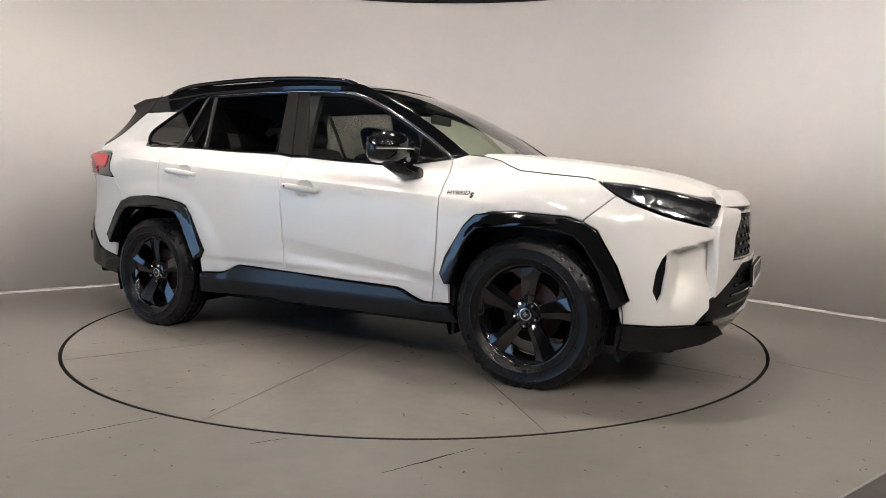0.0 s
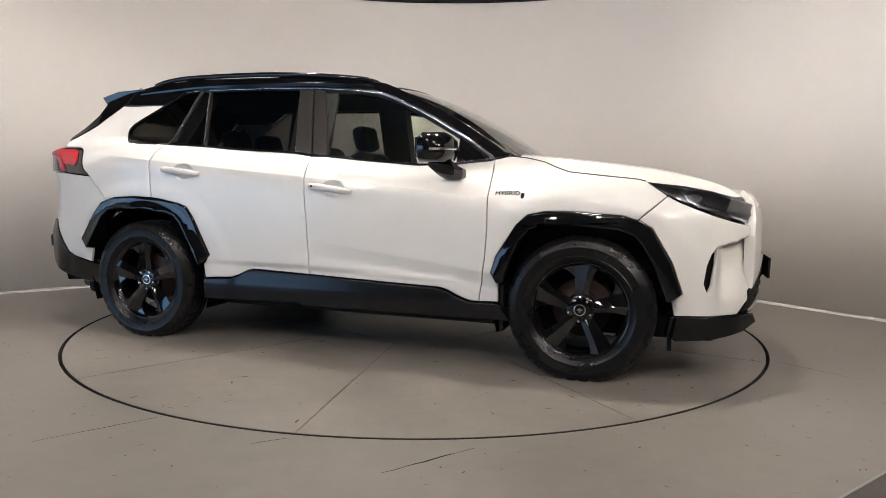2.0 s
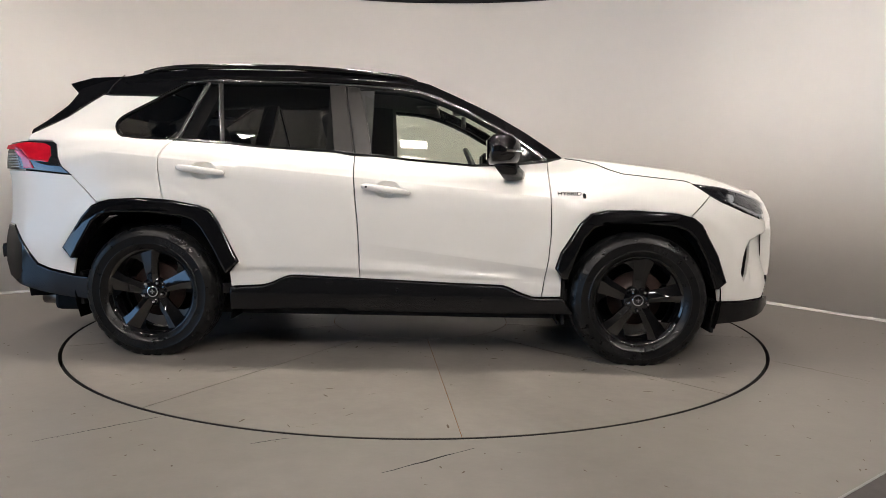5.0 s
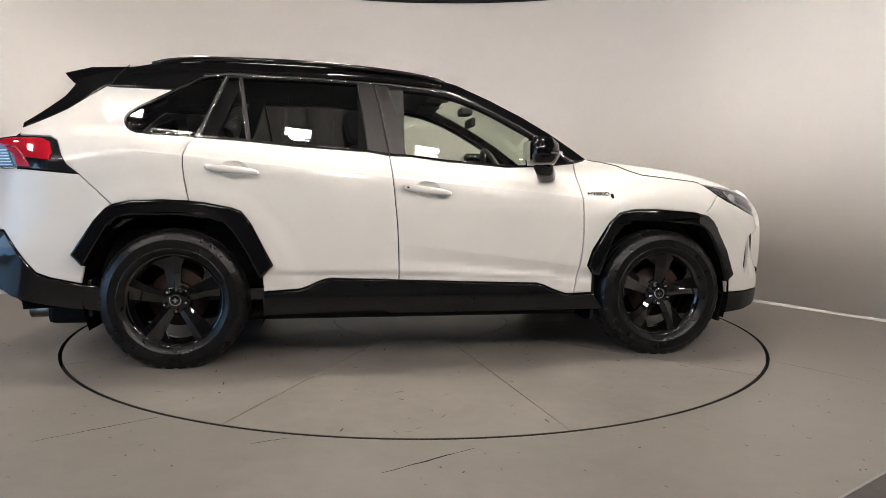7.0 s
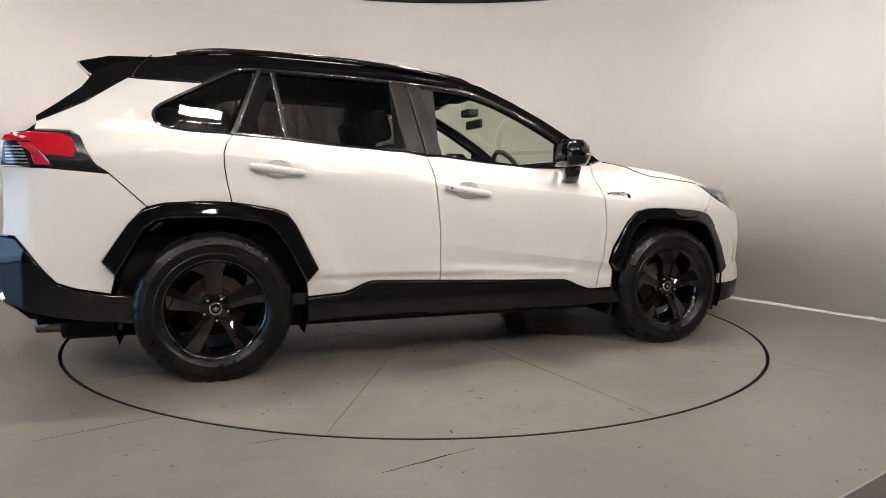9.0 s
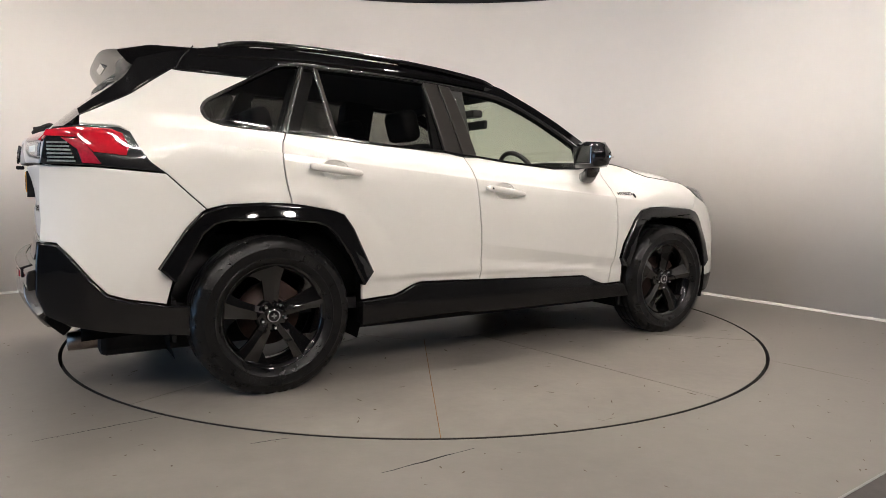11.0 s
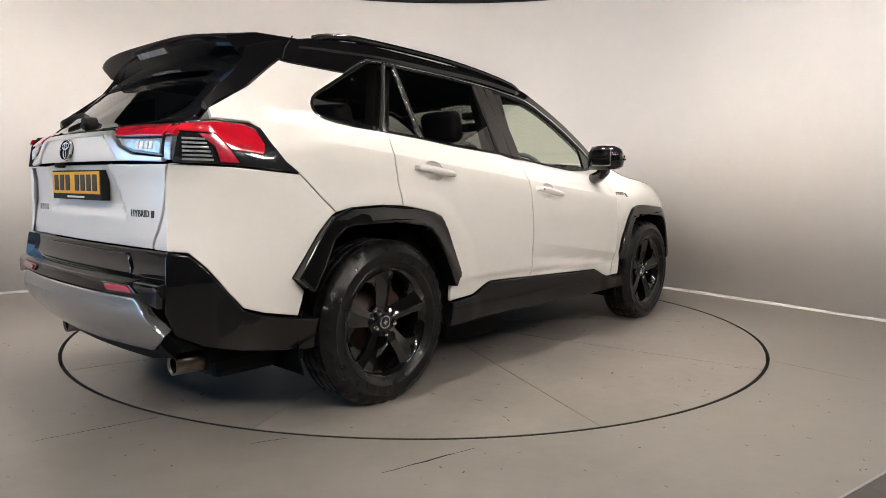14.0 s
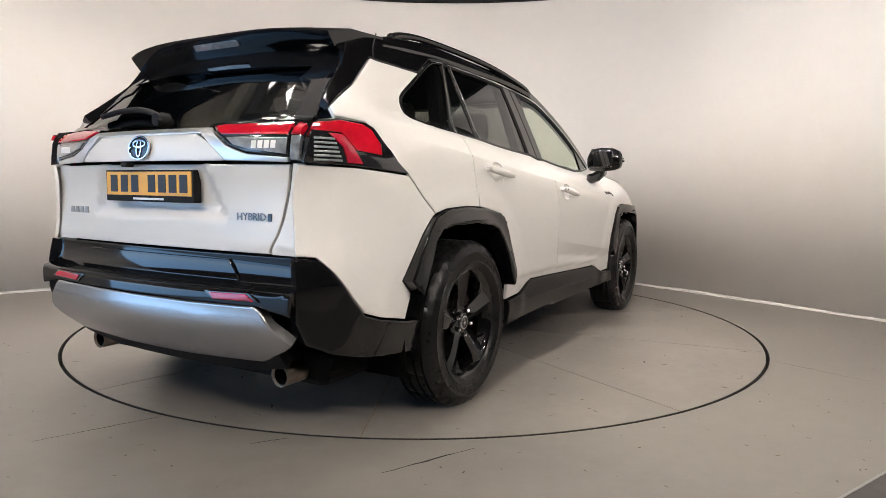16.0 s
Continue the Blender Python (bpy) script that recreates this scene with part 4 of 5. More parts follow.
    # wheel wells
    for wx in (-1.345, 1.345):
        bm = bmesh.new()
        prof = [[Vector((wx + 0.455 * math.cos(a), s * y2, 0.36 + 0.465 * math.sin(a))) for y2 in (0.50, 0.60, 0.72, 0.85)] for a in np.linspace(-0.35, math.pi + 0.35, 26)]
        add_loft(bm, prof, close=False)
        c0 = [bm.verts.new((wx + 0.455 * math.cos(a), s * 0.50, 0.36 + 0.465 * math.sin(a))) for a in np.linspace(-0.35, math.pi + 0.35, 26)]
        bm.faces.new(c0)
        part("wheel_well", bm, LINER, car, smooth=False)
    part("mud_flap", box(-1.78, -1.76, *sorted((s * 0.70, s * 0.83)), 0.27, 0.46, 0.004), PLASTIC, car)
    part("mud_flap", box(0.93, 0.95, *sorted((s * 0.70, s * 0.85)), 0.21, 0.46, 0.004), PLASTIC, car)
    part("mud_flap", box(1.765, 1.785, *sorted((s * 0.62, s * 0.80)), 0.17, 0.36, 0.004), PLASTIC, car)
    # added black sheet behind the panels blocks light and darkens their gaps
    o = [(-2.12, 0.30), (-1.78, 0.33), (-1.78, 0.62), (-1.62, 0.82), (-1.08, 0.82), (-0.90, 0.55), (-0.88, 0.30), (0.92, 0.30), (0.96, 0.55), (1.09, 0.80), (1.60, 0.80), (1.78, 0.55), (1.80, 0.30), (1.88, 0.32), (1.885, 0.70), (1.87, 0.80), (1.55, 0.97), (1.1, 1.02), (0.8, 1.06), (-0.1, 1.08), (-1.2, 1.15), (-1.62, 1.18), (-1.66, 1.42), (-1.78, 1.38), (-2.06, 1.20), (-2.13, 1.0), (-2.13, 0.7)]
    part("dark_gap_backing", sheet(o, side, off=-0.032, thick=0.01, step=0.08, edge=0), LINER, car)
    # exhaust
    ex = revolve([(0.028, -0.14), (0.041, -0.12), (0.041, 0.045), (0.036, 0.045), (0.034, -0.06), (0.0, -0.06)], 24)
    bmesh.ops.transform(ex, verts=ex.verts, matrix=pose(-2.12, s * 0.545, 0.262, 0, 6, -90))
    tip = part("exhaust_tip", ex, EXHAUST, car, "oval steel exhaust tip", smooth=True)
    # black sleeve makes the inside of the tip dark
    sleeve = revolve([(0.0, -0.05), (0.0335, -0.05), (0.0345, 0.036), (0.0325, 0.036), (0.0315, -0.045), (0.0, -0.045)], 24)
    bmesh.ops.transform(sleeve, verts=sleeve.verts, matrix=pose(-2.12, s * 0.545, 0.262, 0, 6, -90))
    part("black_sleeve", sleeve, LINER, tip, "black sleeve inside the tip", smooth=True)


def build_rear():
    g = 0.003
    R = [(-0.668, 1.030), (-0.655, 0.96), (-0.643, 0.894), (-0.632, 0.84), (-0.613, 0.785), (-0.585, 0.735), (-0.580, 0.716)]
    L = [(-y, z) for y, z in R]
    def hollow(u, v):
        inside = np.minimum((0.318 + 0.42 * (1.03 - v) - np.abs(u)) / 0.045, (v - 0.825) / 0.05)
        return -0.022 * np.clip(inside, 0, 1)
    gate = part("tailgate", sheet(shrink(R + L[::-1], g), REAR, off=hollow, step=0.022), WHITE, car, "white tailgate with recessed plate area")
    for s in (-1, 1):
        edge = [(s * (-y + 0.004), z) for y, z in R]
        part("gate_jamb", sheet(edge + [(s * 0.712, z) for y, z in R[::-1]], REAR, off=-0.006, thick=0.01, step=0.04, edge=0.002), WHITE, car)
    # upper white strip with badge
    part("gate_strip", sheet([(-0.40, 1.040), (0.40, 1.040), (0.43, 1.056), (0.275, 1.138), (-0.275, 1.138), (-0.43, 1.056)], REAR, off=0.004, thick=0.012, step=0.04), WHITE, gate)
    # chrome garnish
    for o in ([(-0.30, 1.140), (0.30, 1.140), (0.335, 1.160), (-0.335, 1.160)],):
        part("garnish", sheet(o, REAR, off=0.012, thick=0.02, step=0.05), GARNISH, gate, "satin chrome garnish bar")
    for s in (-1, 1):
        part("garnish", sheet([(s * 0.30, 1.140), (s * 0.333, 1.160), (s * 0.42, 1.092), (s * 0.50, 1.064), (s * 0.665, 1.050), (s * 0.665, 1.034), (s * 0.42, 1.040)], REAR, off=0.012, thick=0.02, step=0.05), GARNISH, gate)
        lamp = part("gate_lamp", sheet([(s * 0.335, 1.166), (s * 0.375, 1.176), (s * 0.52, 1.180), (s * 0.652, 1.176), (s * 0.664, 1.12), (s * 0.664, 1.054), (s * 0.50, 1.070), (s * 0.43, 1.094)], REAR, off=0.008, thick=0.02, step=0.04), LAMPDARK, gate, "dark-cased lamp with red upper lens")
        part("red_lens", sheet([(s * 0.345, 1.165), (s * 0.378, 1.171), (s * 0.52, 1.174), (s * 0.656, 1.171), (s * 0.661, 1.128), (s * 0.40, 1.133)], REAR, off=0.016, thick=0.012, step=0.04), RED, lamp, "bright red lens")
        part("clear_lens", sheet([(s * 0.42, 1.122), (s * 0.52, 1.120), (s * 0.660, 1.118), (s * 0.660, 1.062), (s * 0.52, 1.078), (s * 0.45, 1.096)], REAR, off=0.014, thick=0.012, step=0.04), CLEAR, lamp, "clear reversing lens")
        for k in range(4):
            part("lens_cell", sheet([(s * (0.53 + 0.025 * k), 1.082), (s * (0.548 + 0.025 * k), 1.082), (s * (0.548 + 0.025 * k), 1.108), (s * (0.53 + 0.025 * k), 1.108)], REAR, off=0.018, thick=0.006, edge=0.003), PALE, lamp)
    # badge
    em = part("emblem", sheet([(0.055 * math.cos(a), 1.09 + 0.040 * math.sin(a)) for a in np.linspace(0, 2 * math.pi, 28, endpoint=False)], REAR, off=0.014, thick=0.012, edge=0.004), BLUE, gate, "blue oval badge")
    ringo = [(0.058 * math.cos(a), 1.09 + 0.043 * math.sin(a)) for a in np.linspace(0, 2 * math.pi, 33)]
    part("emblem_ring", sheet(ribbon(ringo, 0.005), REAR, off=0.019, thick=0.008, edge=0.001), CHROME, em)
    part("emblem_bar", sheet(ribbon([(0.035 * math.cos(a), 1.105 + 0.013 * math.sin(a)) for a in np.linspace(0, 2 * math.pi, 20)], 0.006), REAR, off=0.018, thick=0.006, edge=0.001), CHROME, em)
    part("emblem_bar", sheet(ribbon([(0.013 * math.cos(a), 1.088 + 0.032 * math.sin(a)) for a in np.linspace(0, 2 * math.pi, 20)], 0.006), REAR, off=0.018, thick=0.006, edge=0.001), CHROME, em)
    part("camera_lens", box(-2.335, -2.30, 0.06, 0.10, 1.018, 1.036, 0.006), PLASTIC, gate)
    # number plate with plain bars
    pl = part("number_plate", box(-2.290, -2.255, -0.258, 0.258, 0.888, 1.008, 0.003), PLASTIC, gate, "yellow number plate in a black holder")
    part("plate_face", box(-2.2935, -2.289, -0.248, 0.248, 0.912, 1.002, 0.001), YELLOW, pl, "yellow plate with dark bars")
    for y in (0.200, 0.136, 0.072, -0.028, -0.088, -0.148, -0.208):
        part("plate_bar", box(-2.2955, -2.2930, y - 0.021, y + 0.021, 0.924, 0.990, 0.0005), INK, pl)
    part("plate_print", box(-2.2915, -2.2895, -0.09, 0.09, 0.895, 0.903), PALE, pl)
    # lettering
    words("HYBRID", 0.038, DARKCHROME, gate, Matrix.Translation((float(rear_x(0.505, 0.845)) - 0.006, -0.505, 0.845)) @ Matrix.Rotation(radians(-90 + 4), 4, "Z") @ Matrix.Rotation(radians(90), 4, "X"), "badge", "small chrome HYBRID lettering")
    part("badge_mark", sheet([(-0.575, 0.832), (-0.590, 0.832), (-0.590, 0.858), (-0.575, 0.858)], REAR, off=0.005, thick=0.005, edge=0.001), BLUE, gate)
    for k in range(4):
        part("badge_bar", sheet([(0.56 - 0.04 * k, 0.832), (0.59 - 0.04 * k, 0.832), (0.585 - 0.04 * k, 0.858), (0.565 - 0.04 * k, 0.858)], REAR, off=0.005, thick=0.005, edge=0.001), METAL, gate)
    # rear glass
    o = [(-0.60, 1.188), (-0.62, 1.21), (-0.58, 1.33), (-0.545, 1.43), (0.545, 1.43), (0.58, 1.33), (0.62, 1.21), (0.60, 1.188), (0.30, 1.172), (-0.30, 1.172)]
    glass = part("rear_window", sheet(o, REAR, off=-0.008, thick=0.005), TINT, car, "dark heated rear window")
    glass.visible_shadow = False
    for s in (-1, 1):
        part("window_edge", sheet([(s * 0.618, 1.195), (s * 0.695, 1.20), (s * 0.615, 1.43), (s * 0.52, 1.44), (s * 0.565, 1.32)], REAR, off=-0.002, thick=0.02), BLACK, glass)
        part("gate_shoulder", sheet([(s * 0.30, 1.166), (s * 0.34, 1.172), (s * 0.52, 1.186), (s * 0.695, 1.183), (s * 0.695, 1.205), (s * 0.60, 1.200), (s * 0.30, 1.180)], REAR, off=0.0, thick=0.02), BLACK, glass)
    # wiper
    arm = [(-0.035, 1.195), (0.03, 1.222), (0.12, 1.243), (0.22, 1.254), (0.34, 1.254), (0.46, 1.238)]
    arm = [(float(rear_x(y, z)) - 0.026, y, z) for y, z in arm]
    wp = part("rear_wiper", tube(spline(arm, 4), 0.013, 8, 0.9), PLASTIC, car, "black rear wiper", smooth=True)
    part("wiper_pivot", revolve([(0.0, 0.03), (0.024, 0.03), (0.03, 0.0), (0.03, -0.02)], 20), PLASTIC, wp).matrix_local = pose(-2.225, -0.01, 1.20, 0, 0, -90)
    # spoiler
    secs = []
    for y in np.linspace(-1, 1, 21):
        a = abs(y)
        yy = 0.585 * y
        drop = 0.030 * a ** 3.5
        tip = 1.985 - 0.05 * a ** 4
        bow = 0.062 * a * a
        secs.append([(-1.58, yy, 1.633 - drop * 1.7), (-1.80, yy, 1.602 - drop), (-tip + 0.03, yy, 1.574 - drop), (-tip, yy, 1.566 - drop), (-tip + 0.010, yy, 1.550 - drop),
                     (-1.925 + bow * 0.5, yy, 1.516 - drop), (-1.908 + bow, yy, 1.496 - drop), (-1.955 + bow, yy, 1.458 - drop * 0.8), (-1.995 + bow, yy, 1.420 - drop * 0.6), (-1.95 + bow, yy, 1.405 - drop * 0.5), (-1.58, yy, 1.55 - drop)])
    sp = loft([[Vector(p) for p in q] for q in secs])
    spo = part("spoiler", sp, BLACK, car, "gloss black roof spoiler", smooth=False)
    spo.data.polygons.foreach_set("use_smooth", [True] * len(spo.data.polygons))
    spo.data.set_sharp_from_angle(angle=radians(30))
    part("brake_light", box(-0.004, 0.012, -0.13, 0.13, -0.015, 0.015, 0.003, m=pose(-1.952, 0, 1.533, 0, -35, 0)), CLEAR, spo, "clear high brake light strip")
    for s in (-1, 1):
        part("spoiler_end", sheet([(s * 0.50, 1.36), (s * 0.62, 1.33), (s * 0.61, 1.42), (s * 0.585, 1.50), (s * 0.53, 1.50)], REAR, off=0.0, thick=0.06), BLACK, spo)
    # bumper
    part("rear_bumper", sheet([(-0.70, 0.712), (-0.725, 0.60), (-0.72, 0.52), (-0.575, 0.548), (-0.27, 0.546), (0.27, 0.546), (0.575, 0.548), (0.72, 0.52), (0.725, 0.60), (0.70, 0.712)], REAR, off=0.002, thick=0.05, step=0.03, edge=0.006), BLACK, car, "gloss black bumper top")
    part("bumper_panel", sheet([(-0.40, 0.692), (0.40, 0.692), (0.47, 0.622), (-0.47, 0.622)], REAR, off=0.012, thick=0.02, step=0.03), BLACK, car)
    part("bumper_ledge", sheet(ribbon([(-0.56, 0.606), (0.0, 0.604), (0.56, 0.606)], 0.014), REAR, off=0.018, thick=0.03, step=0.05), TRIM, car)
    for s in (-1, 1):
        rf = part("reflector", sheet([(s * 0.355, 0.588), (s * 0.56, 0.594), (s * 0.605, 0.563), (s * 0.40, 0.557)], REAR, off=0.010, thick=0.012), LAMPDARK, car, "red bumper reflector in a black frame")
        part("reflector_lens", sheet([(s * 0.385, 0.584), (s * 0.55, 0.588), (s * 0.585, 0.566), (s * 0.405, 0.561)], REAR, off=0.016, thick=0.008), DARKRED, rf)
    part("skid_plate", sheet([(-0.575, 0.545), (-0.60, 0.53), (-0.70, 0.412), (-0.66, 0.385), (-0.53, 0.325), (-0.15, 0.312), (0.15, 0.312), (0.53, 0.325), (0.66, 0.385), (0.70, 0.412), (0.60, 0.53), (0.575, 0.545), (0.27, 0.540), (-0.27, 0.540)], REAR, off=lambda u, v: 0.013 - 0.010 * smooth01((v - 0.44) / 0.10), thick=0.04, step=0.02, edge=0.008), SATIN, car, "satin silver rear skid plate")
    part("skid_valance", sheet([(-0.62, 0.372), (-0.53, 0.322), (-0.15, 0.308), (0.15, 0.308), (0.53, 0.322), (0.62, 0.372), (0.60, 0.30), (0.40, 0.262), (-0.40, 0.262), (-0.60, 0.30)], REAR, off=0.0, thick=0.04, step=0.04), PLASTIC, car)


def build_front():
    # only seen at a slant: grille, lower grille, white corner blades
    part("front_panel", sheet([(-0.58, 0.36), (0.58, 0.36), (0.58, 0.70), (0.50, 0.88), (0.30, 0.93), (-0.30, 0.93), (-0.50, 0.88), (-0.58, 0.70)], FRONT, off=-0.035, thick=0.02), PLASTIC, car)
    gr = part("grille", sheet([(-0.43, 0.64), (0.43, 0.64), (0.40, 0.74), (0.27, 0.85), (-0.27, 0.85), (-0.40, 0.74)], FRONT, off=-0.03, thick=0.02), PLASTIC, car, "black mesh grille")
    for r in range(5):
        for k in range(9):
            y, z = -0.40 + k * 0.1 + (0.05 if r % 2 else 0), 0.66 + r * 0.04
            if abs(y) < 0.37 - max(0, (z - 0.72)) * 1.1:
                part("grille_cell", sheet([(y - 0.035, z), (y, z - 0.010), (y + 0.035, z), (y, z + 0.010)], FRONT, off=-0.02, thick=0.02, edge=0.003), TRIM, gr)
    part("grille_frame", sheet(ribbon([(-0.435, 0.637), (-0.405, 0.745), (-0.27, 0.857), (0.27, 0.857), (0.405, 0.745), (0.435, 0.637), (-0.435, 0.637)], 0.012), FRONT, off=-0.006, thick=0.04), SATIN, gr, "silver grille surround")
    part("nose", sheet([(-0.50, 0.885), (0.50, 0.885), (0.42, 0.965), (-0.42, 0.965)], FRONT, off=0.004, thick=0.03), WHITE, car)
    part("front_emblem", sheet([(0.06 * math.cos(a), 0.79 + 0.042 * math.sin(a)) for a in np.linspace(0, 6.28, 24, endpoint=False)], FRONT, off=-0.012, thick=0.02), SATIN, gr)
    for s in (-1, 1):
        part("corner_blade", sheet([(s * 0.32, 0.875), (s * 0.50, 0.885), (s * 0.58, 0.80), (s * 0.60, 0.74), (s * 0.605, 0.60), (s * 0.60, 0.475), (s * 0.31, 0.612), (s * 0.31, 0.630), (s * 0.443, 0.632), (s * 0.412, 0.748), (s * 0.275, 0.862)], FRONT, off=0.002, thick=0.05), WHITE, car)
    part("grille_bar", sheet([(-0.31, 0.612), (0.31, 0.612), (0.31, 0.630), (-0.31, 0.630)], FRONT, off=0.002, thick=0.03), WHITE, car)
    low = part("lower_grille", sheet([(-0.31, 0.608), (0.31, 0.608), (0.62, 0.465), (0.64, 0.36), (-0.64, 0.36), (-0.62, 0.465)], FRONT, off=-0.004, thick=0.03), PLASTIC, car, "black lower grille")
    for k in range(4):
        part("grille_slat", sheet(ribbon([(-0.46 + 0.03 * k, 0.42 + 0.045 * k), (0.46 - 0.03 * k, 0.42 + 0.045 * k)], 0.014), FRONT, off=0.004, thick=0.02), TRIM, low)
    part("front_skid", sheet([(-0.58, 0.36), (0.58, 0.36), (0.52, 0.25), (-0.52, 0.25)], FRONT, off=0.012, thick=0.05), SATIN, car, "silver front skid plate")
    npl = part("number_plate", box(2.268, 2.282, -0.26, 0.26, 0.49, 0.60, 0.003), PLASTIC, car, "front number plate seen edge-on")
    part("plate_face", box(2.2815, 2.285, -0.255, 0.255, 0.495, 0.595), PALE, npl)
    for k in range(7):
        part("plate_bar", box(2.2845, 2.286, -0.21 + k * 0.07 - 0.02, -0.21 + k * 0.07 + 0.02, 0.52, 0.59), INK, npl)


def build_top():
    # roof, windscreen, bonnet
    n = [(x, -0.60) for x in (-1.60, -1.2, -0.7, -0.2)] + [(0.02, -0.595), (0.15, -0.555), (0.21, -0.30), (0.235, 0), (0.21, 0.30), (0.15, 0.555), (0.02, 0.595)] + [(x, 0.60) for x in (-0.2, -0.7, -1.2, -1.60)]
    part("roof", sheet(n, ROOF, thick=0.02, step=0.08), BLACK, car, "gloss black roof")
    o = [(0.165, -0.555), (0.225, -0.30), (0.25, 0), (0.225, 0.30), (0.165, 0.555), (0.37, 0.595), (0.55, 0.62), (0.72, 0.64), (0.92, 0.665), (1.02, 0.45), (1.06, 0), (1.02, -0.45), (0.92, -0.665), (0.72, -0.64), (0.55, -0.62), (0.37, -0.595)]
    w = part("windscreen", sheet(o, ROOF, off=-0.004, thick=0.005, step=0.08), SCREEN, car, "clear windscreen")
    w.visible_shadow = False
    part("cowl", sheet([(0.93, -0.69), (0.98, -0.60), (1.03, -0.3), (1.05, 0), (1.03, 0.3), (0.98, 0.60), (0.93, 0.69), (0.86, 0.60), (0.93, 0.3), (0.95, 0), (0.93, -0.3), (0.86, -0.60)], HOOD, off=-0.015, thick=0.05), PLASTIC, car)
    for y0 in (-0.30, 0.30):
        part("wiper", tube([(1.0, y0, 1.12), (0.94, y0 - 0.22, 1.125)], 0.008, 6), PLASTIC, car)
    o = [(1.0, 0.0), (0.985, -0.3), (0.955, -0.55), (0.95, -0.665), (1.03, -0.675), (1.125, -0.700), (1.19, -0.725), (1.259, -0.745), (1.42, -0.735), (1.598, -0.712), (1.80, -0.655), (1.95, -0.585), (2.06, -0.52), (2.13, -0.40), (2.155, -0.2), (2.16, 0)]
    o = o + [(x, -y) for x, y in o[-2:0:-1]]
    part("bonnet", sheet(o, HOOD, thick=0.02, step=0.06), WHITE, car, "white bonnet with raised flanks")


def build_cabin():
    part("underbody", box(-2.05, 2.0, -0.66, 0.66, 0.20, 0.34, 0.03), PLASTIC, car)
    part("cabin_floor", box(-2.0, 1.0, -0.78, 0.78, 0.34, 0.40), CABIN, car)
    part("boot_floor", box(-2.15, -1.0, -0.60, 0.60, 0.40, 0.72, 0.02), CABIN, car)
    part("engine_bay", box(0.95, 1.95, -0.60, 0.60, 0.40, 0.93, 0.05), CABIN, car)
    part("rear_axle", box(-1.42, -1.27, -0.72, 0.72, 0.28, 0.42, 0.02), PLASTIC, car)
    part("front_axle", box(1.27, 1.42, -0.72, 0.72, 0.28, 0.42, 0.02), PLASTIC, car)
    lin = part("roof_lining", sheet([(-1.75, -0.55), (0.18, -0.55), (0.20, 0.55), (-1.75, 0.55)], ROOF, off=-0.045, thick=0.01, step=0.15, edge=0), LINING, car)
    # dash
    secs = [[Vector((x, y, z)) for x, z in ((0.62, 0.80), (0.60, 0.98), (0.66, 1.06 - 0.02 * abs(y)), (0.95, 1.10), (1.0, 0.7))] for y in np.linspace(-0.70, 0.70, 9)]
    part("dashboard", loft(secs), CABIN, car)
    wheel = revolve([(0.185 + 0.016 * math.cos(a), 0.016 * math.sin(a)) for a in np.linspace(0, 2 * math.pi, 9)], 28)
    add_box(wheel, -0.175, 0.175, -0.012, 0.012, -0.025, 0.025, 0.005)
    add_box(wheel, -0.06, 0.06, -0.02, 0.02, -0.06, 0.05, 0.015)
    sw = part("steering_wheel", wheel, CABIN, car, smooth=True)
    sw.matrix_local = pose(0.47, -0.37, 1.02, 0, 0, 90) @ pose(0, 0, 0, -25, 0, 0)
    for y in (-0.37, 0.37):
        seat = part("front_seat", box(-0.28, 0.28, y - 0.25, y + 0.25, 0.46, 0.66, 0.06, seg=3), SEAT, car, "dark cloth front seat", smooth=True)
        b = box(-0.085, 0.085, -0.24, 0.24, 0, 0.60, 0.06, seg=3)
        part("backrest", b, SEAT, seat, smooth=True).matrix_local = pose(-0.24, y, 0.62, 0, -16, 0)
        part("headrest", box(-0.055, 0.055, -0.13, 0.13, 0.62, 0.80, 0.04, seg=3), SEAT, seat, smooth=True).matrix_local = pose(-0.24, y, 0.62, 0, -14, 0)
        part("seat_label", box(-0.02, 0.02, -0.2415, -0.2405, 0.34, 0.375), LABEL, seat, "small yellow label").matrix_local = pose(-0.24, y, 0.62, 0, -16, 0)
    bench = part("rear_bench", box(-1.10, -0.60, -0.66, 0.66, 0.48, 0.68, 0.06, seg=3), SEAT, car, "dark cloth rear bench", smooth=True)
    part("backrest", box(-0.08, 0.08, -0.64, 0.64, 0, 0.58, 0.05, seg=3), SEAT, bench, smooth=True).matrix_local = pose(-1.08, 0, 0.64, 0, -20, 0)
    for y in (-0.42, 0, 0.42):
        part("headrest", box(-0.05, 0.05, -0.13, 0.13, 0.58, 0.74, 0.035, seg=3), SEAT, bench, smooth=True).matrix_local = pose(-1.08, y, 0.64, 0, -18, 0)
    part("cabin_mirror", box(0.36, 0.39, -0.12, 0.12, 1.36, 1.42, 0.012, seg=3), CABIN, car)
    part("sensor_box", box(0.30, 0.38, -0.07, 0.07, 1.44, 1.49, 0.01), CABIN, car)
    part("visor", box(0.05, 0.19, -0.50, -0.16, 1.50, 1.515, 0.005), LINING, car)
    part("visor", box(0.05, 0.19, 0.16, 0.50, 1.50, 1.515, 0.005), LINING, car)
